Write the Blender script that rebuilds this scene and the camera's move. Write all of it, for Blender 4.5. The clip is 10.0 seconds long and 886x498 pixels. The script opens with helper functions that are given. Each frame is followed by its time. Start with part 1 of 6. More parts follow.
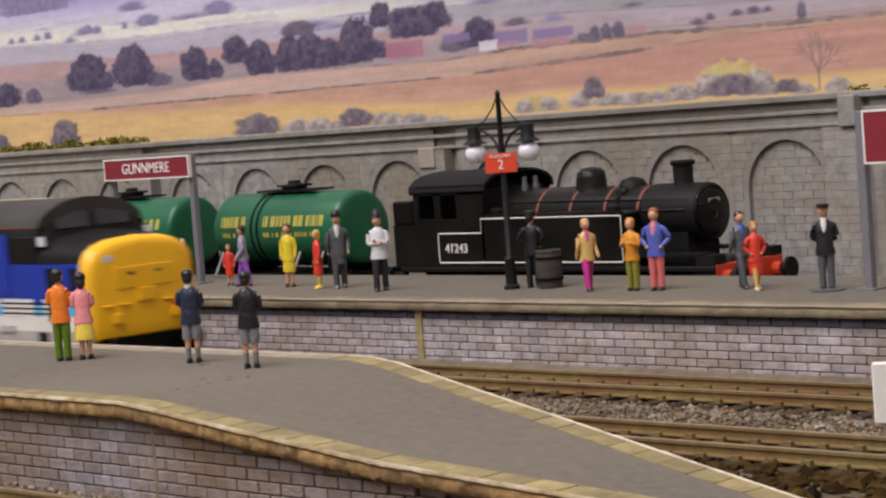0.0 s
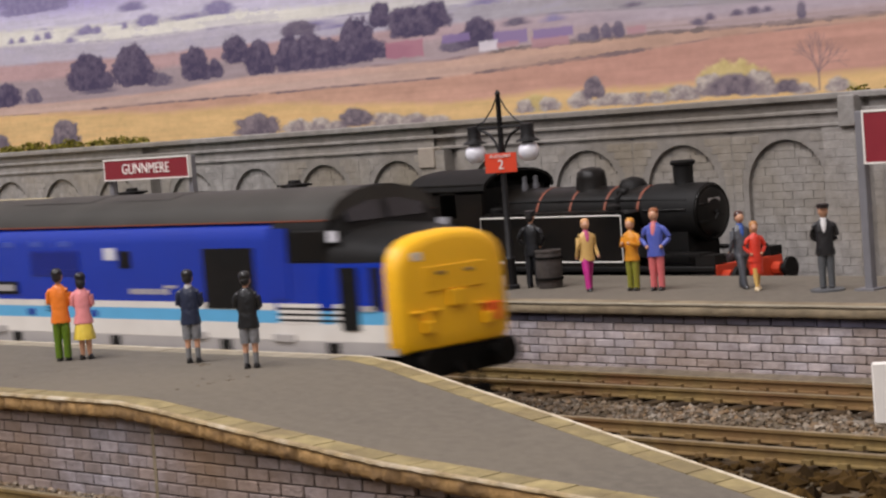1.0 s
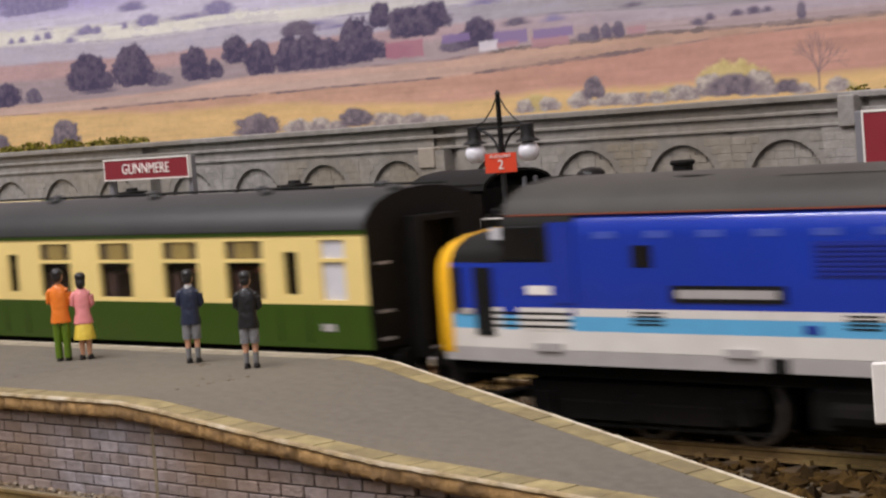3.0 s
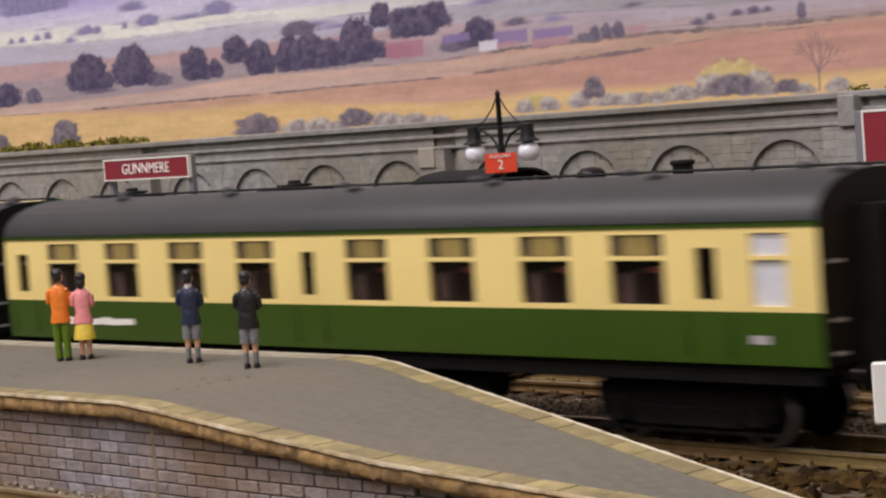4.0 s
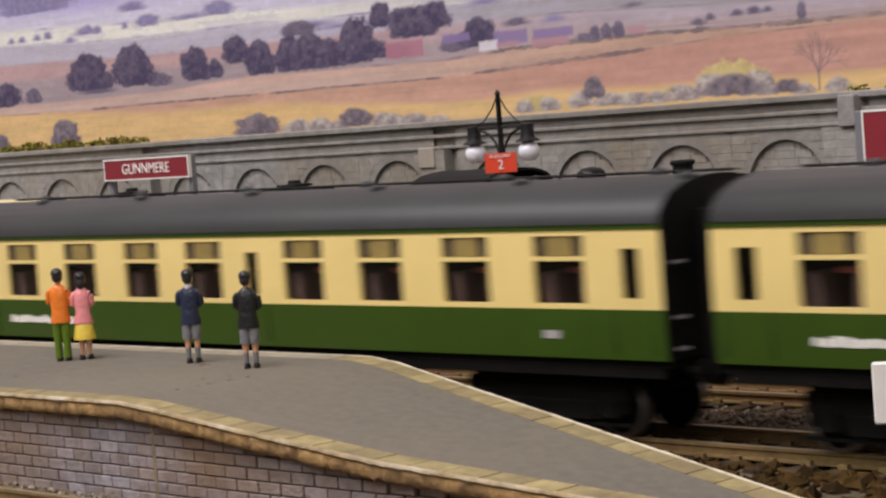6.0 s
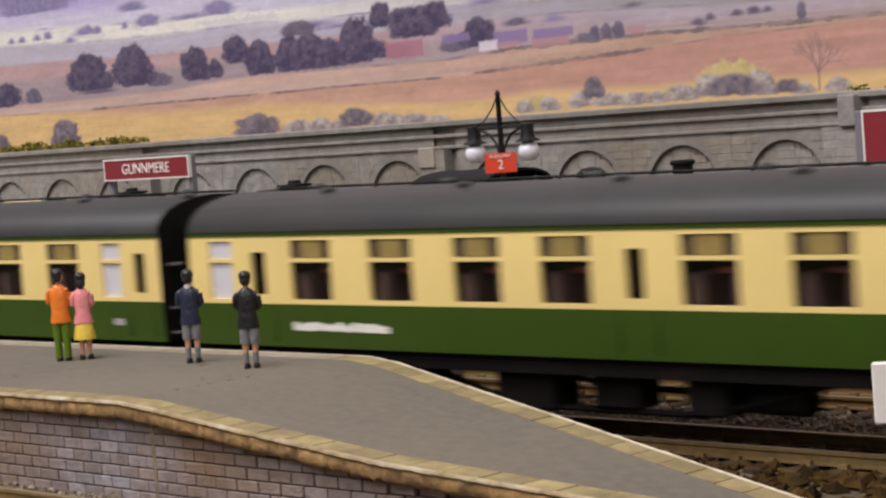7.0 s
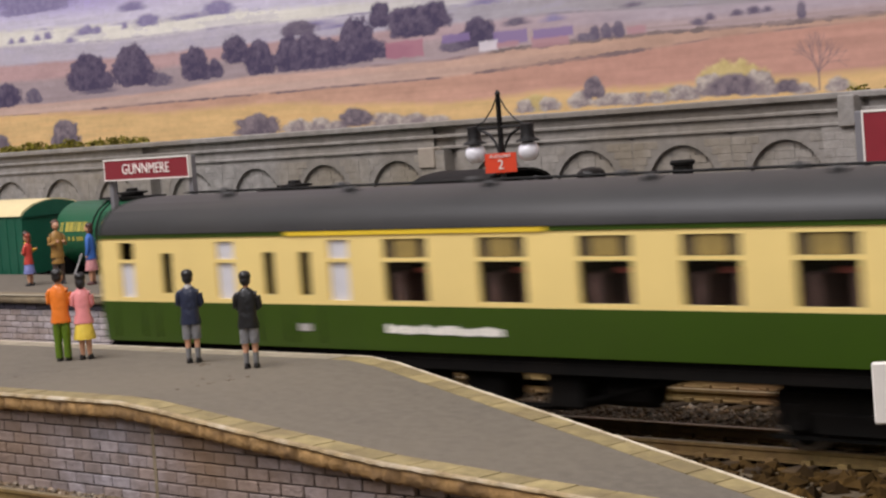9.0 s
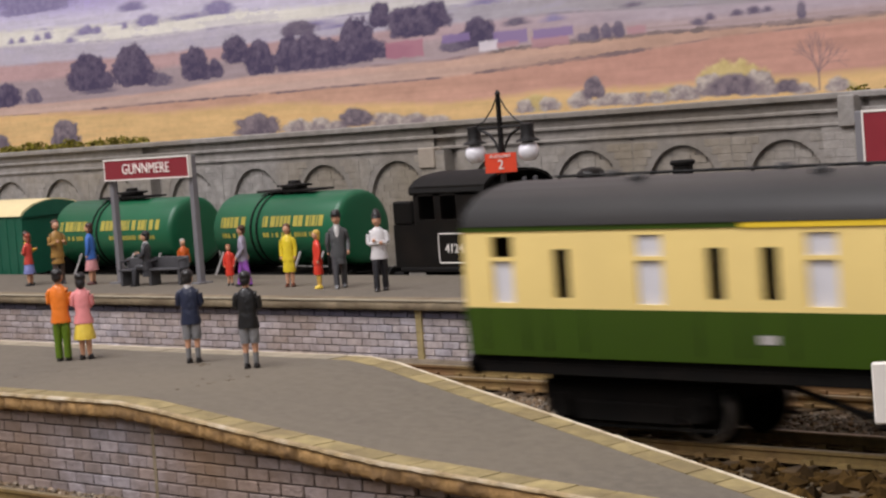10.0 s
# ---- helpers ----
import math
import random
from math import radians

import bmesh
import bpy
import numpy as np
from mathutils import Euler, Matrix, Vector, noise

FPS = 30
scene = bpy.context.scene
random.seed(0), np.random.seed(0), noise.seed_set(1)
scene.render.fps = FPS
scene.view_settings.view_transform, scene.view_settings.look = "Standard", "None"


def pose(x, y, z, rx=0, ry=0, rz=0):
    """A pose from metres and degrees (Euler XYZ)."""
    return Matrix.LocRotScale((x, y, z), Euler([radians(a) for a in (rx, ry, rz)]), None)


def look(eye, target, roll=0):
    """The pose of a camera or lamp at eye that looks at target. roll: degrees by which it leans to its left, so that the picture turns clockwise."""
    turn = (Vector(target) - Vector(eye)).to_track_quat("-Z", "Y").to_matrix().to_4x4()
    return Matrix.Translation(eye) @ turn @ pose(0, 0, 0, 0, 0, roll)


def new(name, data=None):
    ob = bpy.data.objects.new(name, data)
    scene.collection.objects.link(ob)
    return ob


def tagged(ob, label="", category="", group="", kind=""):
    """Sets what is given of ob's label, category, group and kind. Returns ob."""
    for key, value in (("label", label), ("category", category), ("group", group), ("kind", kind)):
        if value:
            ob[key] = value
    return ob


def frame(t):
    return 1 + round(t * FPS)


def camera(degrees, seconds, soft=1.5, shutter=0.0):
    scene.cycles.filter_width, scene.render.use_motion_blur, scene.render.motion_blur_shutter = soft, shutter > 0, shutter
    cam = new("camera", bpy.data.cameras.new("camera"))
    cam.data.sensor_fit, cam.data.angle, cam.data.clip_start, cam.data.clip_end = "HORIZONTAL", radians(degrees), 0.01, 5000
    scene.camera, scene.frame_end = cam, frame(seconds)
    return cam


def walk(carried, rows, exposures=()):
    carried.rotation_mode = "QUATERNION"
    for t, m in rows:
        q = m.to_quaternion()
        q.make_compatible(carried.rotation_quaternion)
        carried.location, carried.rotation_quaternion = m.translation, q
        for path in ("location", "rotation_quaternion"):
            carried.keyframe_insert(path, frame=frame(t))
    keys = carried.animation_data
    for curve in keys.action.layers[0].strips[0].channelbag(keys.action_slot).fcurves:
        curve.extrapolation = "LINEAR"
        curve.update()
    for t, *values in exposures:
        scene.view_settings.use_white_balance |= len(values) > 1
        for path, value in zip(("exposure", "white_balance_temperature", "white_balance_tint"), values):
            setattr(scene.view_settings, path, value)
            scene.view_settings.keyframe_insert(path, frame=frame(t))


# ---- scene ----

# All sizes below are millimetres of the 1:76 model; MM turns them into metres.
MM = 0.001
cam = camera(23.32, 10.0, soft=2.4, shutter=0.85)
EYE = Vector((0.0, -0.32424, 0.06685))
AIM = EYE + Vector((-0.72037, 0.69065, -0.06385))
walk(cam, [(0.0, look(EYE, AIM, -4.44)), (10.0, look(EYE, AIM, -4.44))])

# ---- light: a room with two ceiling panels ----
world = bpy.data.worlds.new("room_air")
scene.world = world
world.use_nodes = True
world.node_tree.nodes["Background"].inputs[0].default_value = (1.0, 0.94, 0.86, 1)
world.node_tree.nodes["Background"].inputs[1].default_value = 0.35
scene.view_settings.exposure = 0.0


def area_lamp(name, eye, target, sx, sy, watts, color):
    data = bpy.data.lights.new(name, "AREA")
    data.shape, data.size, data.size_y, data.energy, data.color = "RECTANGLE", sx, sy, watts, color
    ob = new(name, data)
    ob.matrix_world = look(eye, target)
    return ob


area_lamp("ceiling_lamp", (-0.30, -1.25, 1.35), (-0.45, 0.10, 0.0), 2.2, 0.9, 22.5, (1.0, 0.955, 0.985))
area_lamp("ceiling_lamp", (-0.60, -0.70, 1.62), (-0.50, 0.05, 0.0), 2.0, 0.12, 28, (1.0, 0.955, 0.985))


# ---- materials ----
def mat(name, color, rough=0.6, metal=0.0, var=0.12, scale=300.0, bump=0.0, bscale=900.0, rand=0.0, island=0.0, dirt=None, dirt_amount=0.0, dirt_scale=60.0, coat=0.0, spec=None, pos=False, alt=None):
    m = bpy.data.materials.new(name)
    m.use_nodes = True
    nt = m.node_tree
    n, l = nt.nodes, nt.links
    b = n["Principled BSDF"]
    b.inputs["Roughness"].default_value = rough
    b.inputs["Metallic"].default_value = metal
    if spec is not None:
        b.inputs["Specular IOR Level"].default_value = spec
    if coat:
        b.inputs["Coat Weight"].default_value = coat
    where = n.new("ShaderNodeNewGeometry").outputs["Position"] if pos else n.new("ShaderNodeTexCoord").outputs["Object"]
    no = n.new("ShaderNodeTexNoise")
    no.inputs["Scale"].default_value = scale
    no.inputs["Detail"].default_value = 6
    no.inputs["Roughness"].default_value = 0.65
    l.new(where, no.inputs["Vector"])
    hsv = n.new("ShaderNodeHueSaturation")
    hsv.inputs["Color"].default_value = (*color, 1)
    mr = n.new("ShaderNodeMapRange")
    mr.inputs[1].default_value, mr.inputs[2].default_value = 0.3, 0.7
    mr.inputs[3].default_value, mr.inputs[4].default_value = 1 - var, 1 + var
    l.new(no.outputs[0], mr.inputs[0])
    val = mr.outputs[0]
    if rand or island:
        src = n.new("ShaderNodeObjectInfo").outputs["Random"] if rand else n.new("ShaderNodeNewGeometry").outputs["Random Per Island"]
        m2 = n.new("ShaderNodeMapRange")
        m2.inputs[3].default_value, m2.inputs[4].default_value = 1 - (rand or island), 1 + (rand or island)
        l.new(src, m2.inputs[0])
        mu = n.new("ShaderNodeMath")
        mu.operation = "MULTIPLY"
        l.new(val, mu.inputs[0]), l.new(m2.outputs[0], mu.inputs[1])
        val = mu.outputs[0]
    l.new(val, hsv.inputs["Value"])
    if alt:
        wn = n.new("ShaderNodeTexWhiteNoise")
        wn.noise_dimensions = "1D"
        l.new(src, wn.inputs["W"])
        ma = n.new("ShaderNodeMix")
        ma.data_type = "RGBA"
        l.new(wn.outputs["Value"], ma.inputs[0])
        ma.inputs[6].default_value, ma.inputs[7].default_value = (*color, 1), (*alt, 1)
        l.new(ma.outputs[2], hsv.inputs["Color"])
    out = hsv.outputs[0]
    if dirt:
        n2 = n.new("ShaderNodeTexNoise")
        n2.inputs["Scale"].default_value = dirt_scale
        n2.inputs["Detail"].default_value = 5
        l.new(where, n2.inputs["Vector"])
        m3 = n.new("ShaderNodeMapRange")
        m3.inputs[1].default_value, m3.inputs[2].default_value = 0.42, 0.72
        m3.inputs[3].default_value, m3.inputs[4].default_value = 0, dirt_amount
        l.new(n2.outputs[0], m3.inputs[0])
        mx = n.new("ShaderNodeMix")
        mx.data_type = "RGBA"
        l.new(m3.outputs[0], mx.inputs[0])
        l.new(out, mx.inputs[6])
        mx.inputs[7].default_value = (*dirt, 1)
        out = mx.outputs[2]
    l.new(out, b.inputs["Base Color"])
    if bump:
        n4 = n.new("ShaderNodeTexNoise")
        n4.inputs["Scale"].default_value = bscale
        n4.inputs["Detail"].default_value = 5
        l.new(where, n4.inputs["Vector"])
        bp = n.new("ShaderNodeBump")
        bp.inputs["Strength"].default_value = bump
        bp.inputs["Distance"].default_value = 0.0006
        l.new(n4.outputs[0], bp.inputs["Height"])
        l.new(bp.outputs[0], b.inputs["Normal"])
    return m


def glass_mat(name, color, rough=0.05):
    m = bpy.data.materials.new(name)
    m.use_nodes = True
    b = m.node_tree.nodes["Principled BSDF"]
    b.inputs["Base Color"].default_value = (*color, 1)
    b.inputs["Roughness"].default_value = rough
    b.inputs["Transmission Weight"].default_value = 1.0
    b.inputs["IOR"].default_value = 1.2
    return m


M = dict(
    ballast_bed=mat("ballast_bed", (0.12, 0.088, 0.048), 0.95, var=0.5, scale=500, bump=0.8, bscale=700, dirt=(0.06, 0.043, 0.026), dirt_amount=0.6, dirt_scale=40),
    dust=mat("grey_dust", (0.17, 0.135, 0.095), 0.95, var=0.35, scale=300, bump=0.7, bscale=600, dirt=(0.09, 0.065, 0.04), dirt_amount=0.8, dirt_scale=50, pos=True),
    earth=mat("dark_brown_earth", (0.022, 0.0125, 0.0045), 0.95, var=0.4, island=0.5, alt=(0.066, 0.037, 0.010), dirt=(0.045, 0.027, 0.009), dirt_amount=0.5, dirt_scale=60, spec=0.1),
    stone=mat("ballast_stone", (0.25, 0.215, 0.17), 0.9, var=0.2, island=0.65, alt=(0.15, 0.09, 0.04), dirt=(0.11, 0.075, 0.04), dirt_amount=0.8, dirt_scale=45),
    sleeper=mat("sleeper_wood", (0.045, 0.031, 0.019), 0.95, var=0.4, rand=0.3, dirt=(0.11, 0.068, 0.028), dirt_amount=0.8, dirt_scale=110, pos=True, spec=0.15),
    rail_side=mat("rusty_rail", (0.20, 0.135, 0.045), 0.75, var=0.3, dirt=(0.16, 0.065, 0.028), dirt_amount=0.9, dirt_scale=24, pos=True),
    rail_top=mat("worn_rail_head", (0.34, 0.26, 0.15), 0.45, metal=0.5, var=0.25),
    asphalt=mat("platform_asphalt", (0.150, 0.130, 0.103), 0.9, var=0.16, scale=420, bump=0.35, bscale=2200, dirt=(0.195, 0.165, 0.122), dirt_amount=0.6, dirt_scale=13, spec=0.25),
    edging=mat("edging_stone", (0.30, 0.235, 0.105), 0.85, var=0.3, scale=260, rand=0.14, bump=0.5, bscale=1200, dirt=(0.17, 0.125, 0.065), dirt_amount=0.85, dirt_scale=75, pos=True),
    edging_grey=mat("grey_edging_stone", (0.32, 0.275, 0.20), 0.85, var=0.2, rand=0.1, bump=0.3, bscale=1500, dirt=(0.22, 0.18, 0.12), dirt_amount=0.7, dirt_scale=50, pos=True),
    orange=mat("orange_socket_paint", (0.85, 0.13, 0.01), 0.5, var=0.08),
    coping=mat("coping_face", (0.36, 0.215, 0.08), 0.85, var=0.45, scale=200, bump=1.0, bscale=500, dirt=(0.07, 0.036, 0.016), dirt_amount=0.95, dirt_scale=160),
    coping_far=mat("far_coping_face", (0.235, 0.185, 0.115), 0.85, var=0.3, scale=160, bump=0.5, bscale=700, dirt=(0.10, 0.07, 0.04), dirt_amount=0.8, dirt_scale=70),
    white_line=mat("white_edge_line", (0.66, 0.58, 0.44), 0.8, var=0.2, scale=250, dirt=(0.38, 0.28, 0.15), dirt_amount=0.7, dirt_scale=150),
    worn_edge=mat("worn_edge", (0.34, 0.25, 0.13), 0.85, var=0.4, scale=300, bump=0.8, bscale=700, dirt=(0.60, 0.52, 0.40), dirt_amount=0.85, dirt_scale=160),
    buff=mat("buff_stone", (0.33, 0.28, 0.225), 0.9, var=0.15, scale=120, bump=0.3),
    mortar=mat("dark_mortar", (0.075, 0.062, 0.055), 0.95, var=0.3, scale=200),
    brick=mat("platform_brick", (0.415, 0.38, 0.405), 0.85, var=0.34, scale=300, bump=0.6, bscale=1500, rand=0.2, alt=(0.385, 0.325, 0.305), dirt=(0.28, 0.18, 0.105), dirt_amount=0.8, dirt_scale=13, pos=True),
    # darker copy of the brick: grime, with some of the near wall's shade painted in
    brick_near=mat("grimy_shaded_brick", (0.31, 0.285, 0.31), 0.85, var=0.36, scale=300, bump=0.6, bscale=1500, rand=0.24, alt=(0.27, 0.215, 0.195), dirt=(0.20, 0.12, 0.062), dirt_amount=0.9, dirt_scale=15, pos=True),
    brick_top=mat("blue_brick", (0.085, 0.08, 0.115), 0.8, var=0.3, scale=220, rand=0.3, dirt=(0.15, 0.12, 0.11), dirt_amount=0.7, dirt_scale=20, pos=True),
    wall=mat("grey_wall_stone", (0.262, 0.243, 0.224), 0.9, var=0.26, scale=200, bump=0.4, bscale=800, dirt=(0.175, 0.145, 0.105), dirt_amount=0.8, dirt_scale=14, pos=True),
    wall_block=mat("grey_wall_block", (0.295, 0.275, 0.255), 0.9, var=0.3, scale=240, bump=0.4, bscale=900, rand=0.08, dirt=(0.21, 0.165, 0.10), dirt_amount=0.9, dirt_scale=14, pos=True),
    wall_block_s=mat("grey_wall_block_joined", (0.295, 0.275, 0.255), 0.9, var=0.3, scale=240, bump=0.4, bscale=900, island=0.08, dirt=(0.21, 0.165, 0.10), dirt_amount=0.9, dirt_scale=14, pos=True),
    blue=mat("loco_blue_paint", (0.003, 0.029, 0.335), 0.24, var=0.06, scale=80, coat=0.3, dirt=(0.008, 0.026, 0.24), dirt_amount=0.4, dirt_scale=30),
    blue_dark=mat("dark_blue_panel", (0.006, 0.02, 0.24), 0.45, var=0.1),
    # paler base colour: the highlight on the cantrail panels is painted in
    blue_sheen=mat("blue_panel_sheen", (0.05, 0.085, 0.40), 0.3, var=0.1),
    light_blue=mat("light_blue_paint", (0.10, 0.36, 0.60), 0.45, var=0.06),
    white=mat("white_paint", (0.66, 0.625, 0.575), 0.5, var=0.06, scale=120, dirt=(0.46, 0.41, 0.36), dirt_amount=0.4, dirt_scale=50),
    pale_grey=mat("pale_grey_paint", (0.36, 0.335, 0.32), 0.55, var=0.1, scale=120),
    yellow=mat("warning_yellow", (0.92, 0.48, 0.008), 0.45, var=0.05, scale=90),
    black=mat("black_paint", (0.006, 0.0056, 0.0052), 0.58, var=0.4, spec=0.2, dirt=(0.013, 0.010, 0.008), dirt_amount=0.5, dirt_scale=70),
    black_gloss=mat("black_satin", (0.005, 0.0046, 0.0042), 0.34, var=0.4, scale=150, dirt=(0.016, 0.012, 0.009), dirt_amount=0.6, spec=0.22, dirt_scale=80),
    frame_black=mat("underframe_black", (0.004, 0.0036, 0.003), 0.85, var=0.4, dirt=(0.010, 0.007, 0.005), dirt_amount=0.5, dirt_scale=90, spec=0.12),
    roof_grey=mat("roof_grey", (0.031, 0.030, 0.030), 0.5, var=0.14, scale=60, dirt=(0.043, 0.039, 0.036), dirt_amount=0.6, dirt_scale=20, spec=0.4),
    loco_roof=mat("loco_roof_grey", (0.043, 0.039, 0.033), 0.55, var=0.2, scale=60, dirt=(0.024, 0.021, 0.017), dirt_amount=0.8, dirt_scale=40, spec=0.4),
    red_line=mat("red_line", (0.22, 0.06, 0.03), 0.5, var=0.1),
    cream=mat("coach_cream", (0.80, 0.61, 0.225), 0.42, var=0.04, scale=60, dirt=(0.62, 0.46, 0.19), dirt_amount=0.25, dirt_scale=25),
    green=mat("coach_green", (0.030, 0.066, 0.002), 0.45, var=0.08, scale=60, dirt=(0.034, 0.056, 0.005), dirt_amount=0.4, dirt_scale=20, spec=0.3),
    first_yellow=mat("first_class_yellow", (0.75, 0.52, 0.03), 0.45, var=0.05),
    frosted=mat("frosted_window", (0.60, 0.59, 0.62), 0.35, var=0.06),
    seat=mat("brown_seat", (0.06, 0.025, 0.018), 0.8, var=0.3),
    seat_red=mat("red_headrest", (0.40, 0.09, 0.07), 0.8, var=0.3),
    interior=mat("dark_interior", (0.035, 0.022, 0.016), 0.8, var=0.3),
    blind=mat("dark_top_light", (0.075, 0.055, 0.028), 0.5, var=0.25),
    blind_pale=mat("olive_top_light", (0.30, 0.215, 0.065), 0.5, var=0.2),
    glass=glass_mat("window_glass", (0.75, 0.78, 0.78)),
    smoke_glass=mat("dark_windscreen", (0.022, 0.022, 0.026), 0.22, var=0.3, scale=60),
    steel=mat("bare_steel", (0.40, 0.38, 0.36), 0.35, metal=0.9, var=0.2),
    tank_green=mat("tank_green", (0.010, 0.115, 0.048), 0.38, var=0.1, scale=60, dirt=(0.008, 0.06, 0.03), dirt_amount=0.5, dirt_scale=30),
    gold=mat("gold_lettering", (0.42, 0.35, 0.06), 0.5, var=0.15),
    red_beam=mat("red_buffer_beam", (0.55, 0.05, 0.015), 0.5, var=0.12),
    maroon=mat("maroon_enamel", (0.235, 0.022, 0.032), 0.4, var=0.05),
    sign_white=mat("sign_white", (0.78, 0.74, 0.68), 0.5, var=0.04),
    sign_red=mat("sign_red", (0.70, 0.06, 0.02), 0.45, var=0.05),
    post_grey=mat("grey_post_paint", (0.17, 0.165, 0.175), 0.6, var=0.1, scale=150),
    lamp_black=mat("lamp_iron", (0.010, 0.009, 0.009), 0.5, var=0.3, spec=0.25),
    globe=mat("milky_globe", (0.80, 0.79, 0.83), 0.15, var=0.03, coat=0.4),
    bench=mat("bench_grey", (0.06, 0.058, 0.062), 0.7, var=0.2),
    bin=mat("bin_brown", (0.05, 0.04, 0.034), 0.8, var=0.3, bump=0.5),
    foliage=mat("olive_foliage", (0.16, 0.14, 0.012), 0.95, var=0.4, scale=400, island=0.5),
    van_cream=mat("van_roof_cream", (0.74, 0.62, 0.34), 0.6, var=0.06),
    van_green=mat("van_green", (0.008, 0.09, 0.05), 0.45, var=0.1),
    board=mat("baseboard", (0.20, 0.16, 0.12), 0.9, var=0.2),
    print_back=mat("plain_print", (0.55, 0.45, 0.42), 0.75, var=0.15, scale=30),
    room=mat("room_paint", (0.36, 0.36, 0.36), 0.9, var=0.05, scale=5),
)


# ---- mesh helpers ----
class Build:
    """Gathers vertices and faces, in millimetres."""

    def __init__(self):
        self.v, self.f, self.m = [], [], []

    def add(self, verts, faces, slot=0):
        o = len(self.v)
        self.v += [tuple(p) for p in verts]
        self.f += [tuple(o + i for i in f) for f in faces]
        self.m += [slot] * len(faces)
        return self

    def box(self, x0, x1, y0, y1, z0, z1, slot=0, c=0.0):
        """A box, its edges along X and its corners chamfered by c."""
        if c <= 0:
            vs = [(x, y, z) for x in (x0, x1) for y in (y0, y1) for z in (z0, z1)]
            return self.add(vs, [(0, 1, 3, 2), (4, 6, 7, 5), (0, 4, 5, 1), (2, 3, 7, 6), (0, 2, 6, 4), (1, 5, 7, 3)], slot)
        prof = [(y0 + c, z0), (y1 - c, z0), (y1, z0 + c), (y1, z1 - c), (y1 - c, z1), (y0 + c, z1), (y0, z1 - c), (y0, z0 + c)]
        my, mz = (y0 + y1) / 2, (z0 + z1) / 2
        ky, kz = 1 - 2 * c / max(y1 - y0, 1e-6), 1 - 2 * c / max(z1 - z0, 1e-6)
        inner = [(my + (y - my) * ky, mz + (z - mz) * kz) for y, z in prof]
        return self.loft([[(x0, *p) for p in inner], [(x0 + c, *p) for p in prof], [(x1 - c, *p) for p in prof], [(x1, *p) for p in inner]], slot)

    def loft(self, rings, slot=0, caps=True, closed=True):
        n = len(rings[0])
        vs = [p for r in rings for p in r]
        fs = []
        for i in range(len(rings) - 1):
            for j in range(n if closed else n - 1):
                k = (j + 1) % n
                fs.append((i * n + j, i * n + k, (i + 1) * n + k, (i + 1) * n + j))
        if caps and closed:
            fs.append(tuple(range(n - 1, -1, -1)))
            fs.append(tuple((len(rings) - 1) * n + j for j in range(n)))
        return self.add(vs, fs, slot)

    def tube(self, path, r, seg=8, slot=0):
        """A round bar along a path; r may be one radius or one for each point."""
        pts = [Vector(p) for p in path]
        rs = r if isinstance(r, (list, tuple)) else [r] * len(pts)
        rings = []
        for i, p in enumerate(pts):
            d = (pts[min(i + 1, len(pts) - 1)] - pts[max(i - 1, 0)]).normalized()
            a = d.cross(Vector((0, 0, 1)) if abs(d.z) < 0.9 else Vector((1, 0, 0))).normalized()
            b = d.cross(a)
            rings.append([p + (a * math.cos(2 * math.pi * j / seg) + b * math.sin(2 * math.pi * j / seg)) * rs[i] for j in range(seg)])
        return self.loft(rings, slot)

    def lathe(self, x, y, prof, seg=16, slot=0):
        """A turned shape on a vertical axis; prof: (radius, z)."""
        return self.loft([[(x + r * math.cos(2 * math.pi * j / seg), y + r * math.sin(2 * math.pi * j / seg), z) for j in range(seg)] for r, z in prof], slot)

    def ball(self, c, r, seg=10, slot=0):
        rx, ry, rz = r if isinstance(r, (list, tuple)) else (r, r, r)
        rings = []
        for i in range(1, 7):
            t = math.pi * i / 7
            rings.append([(c[0] + rx * math.sin(t) * math.cos(2 * math.pi * j / seg), c[1] + ry * math.sin(t) * math.sin(2 * math.pi * j / seg), c[2] - rz * math.cos(t)) for j in range(seg)])
        return self.loft(rings, slot)

    def limb(self, rings, seg=9, slot=0):
        """A body form: rings of (x, y, z, rx, ry)."""
        return self.loft([[(x + a * math.cos(2 * math.pi * j / seg), y + b * math.sin(2 * math.pi * j / seg), z) for j in range(seg)] for x, y, z, a, b in rings], slot)

    def mesh(self, name, mats, smooth=None):
        me = bpy.data.meshes.new(name)
        me.from_pydata([(x * MM, y * MM, z * MM) for x, y, z in self.v], [], self.f)
        for m in mats if isinstance(mats, (list, tuple)) else [mats]:
            me.materials.append(m)
        me.polygons.foreach_set("material_index", self.m)
        bm = bmesh.new()
        bm.from_mesh(me)
        bmesh.ops.recalc_face_normals(bm, faces=bm.faces)
        bm.to_mesh(me)
        bm.free()
        if smooth:
            me.polygons.foreach_set("use_smooth", [True] * len(me.polygons))
            me.set_sharp_from_angle(angle=radians(smooth))
        return me


def part(name, b, material, parent, label="", smooth=None):
    ob = new(name, b.mesh(name, material, smooth))
    ob.parent = parent
    return tagged(ob, label=label)


def thing(name, label, category, x=0, y=0, z=0, rz=0, group="", kind=""):
    ob = new(name)
    ob.empty_display_size = 0.01
    ob.matrix_basis = pose(x * MM, y * MM, z * MM, 0, 0, rz)
    return tagged(ob, label, category, group, kind)


def solid(name, b, material, label="", category="", group="", kind="", smooth=None):
    return tagged(new(name, b.mesh(name, material, smooth)), label, category, group, kind)


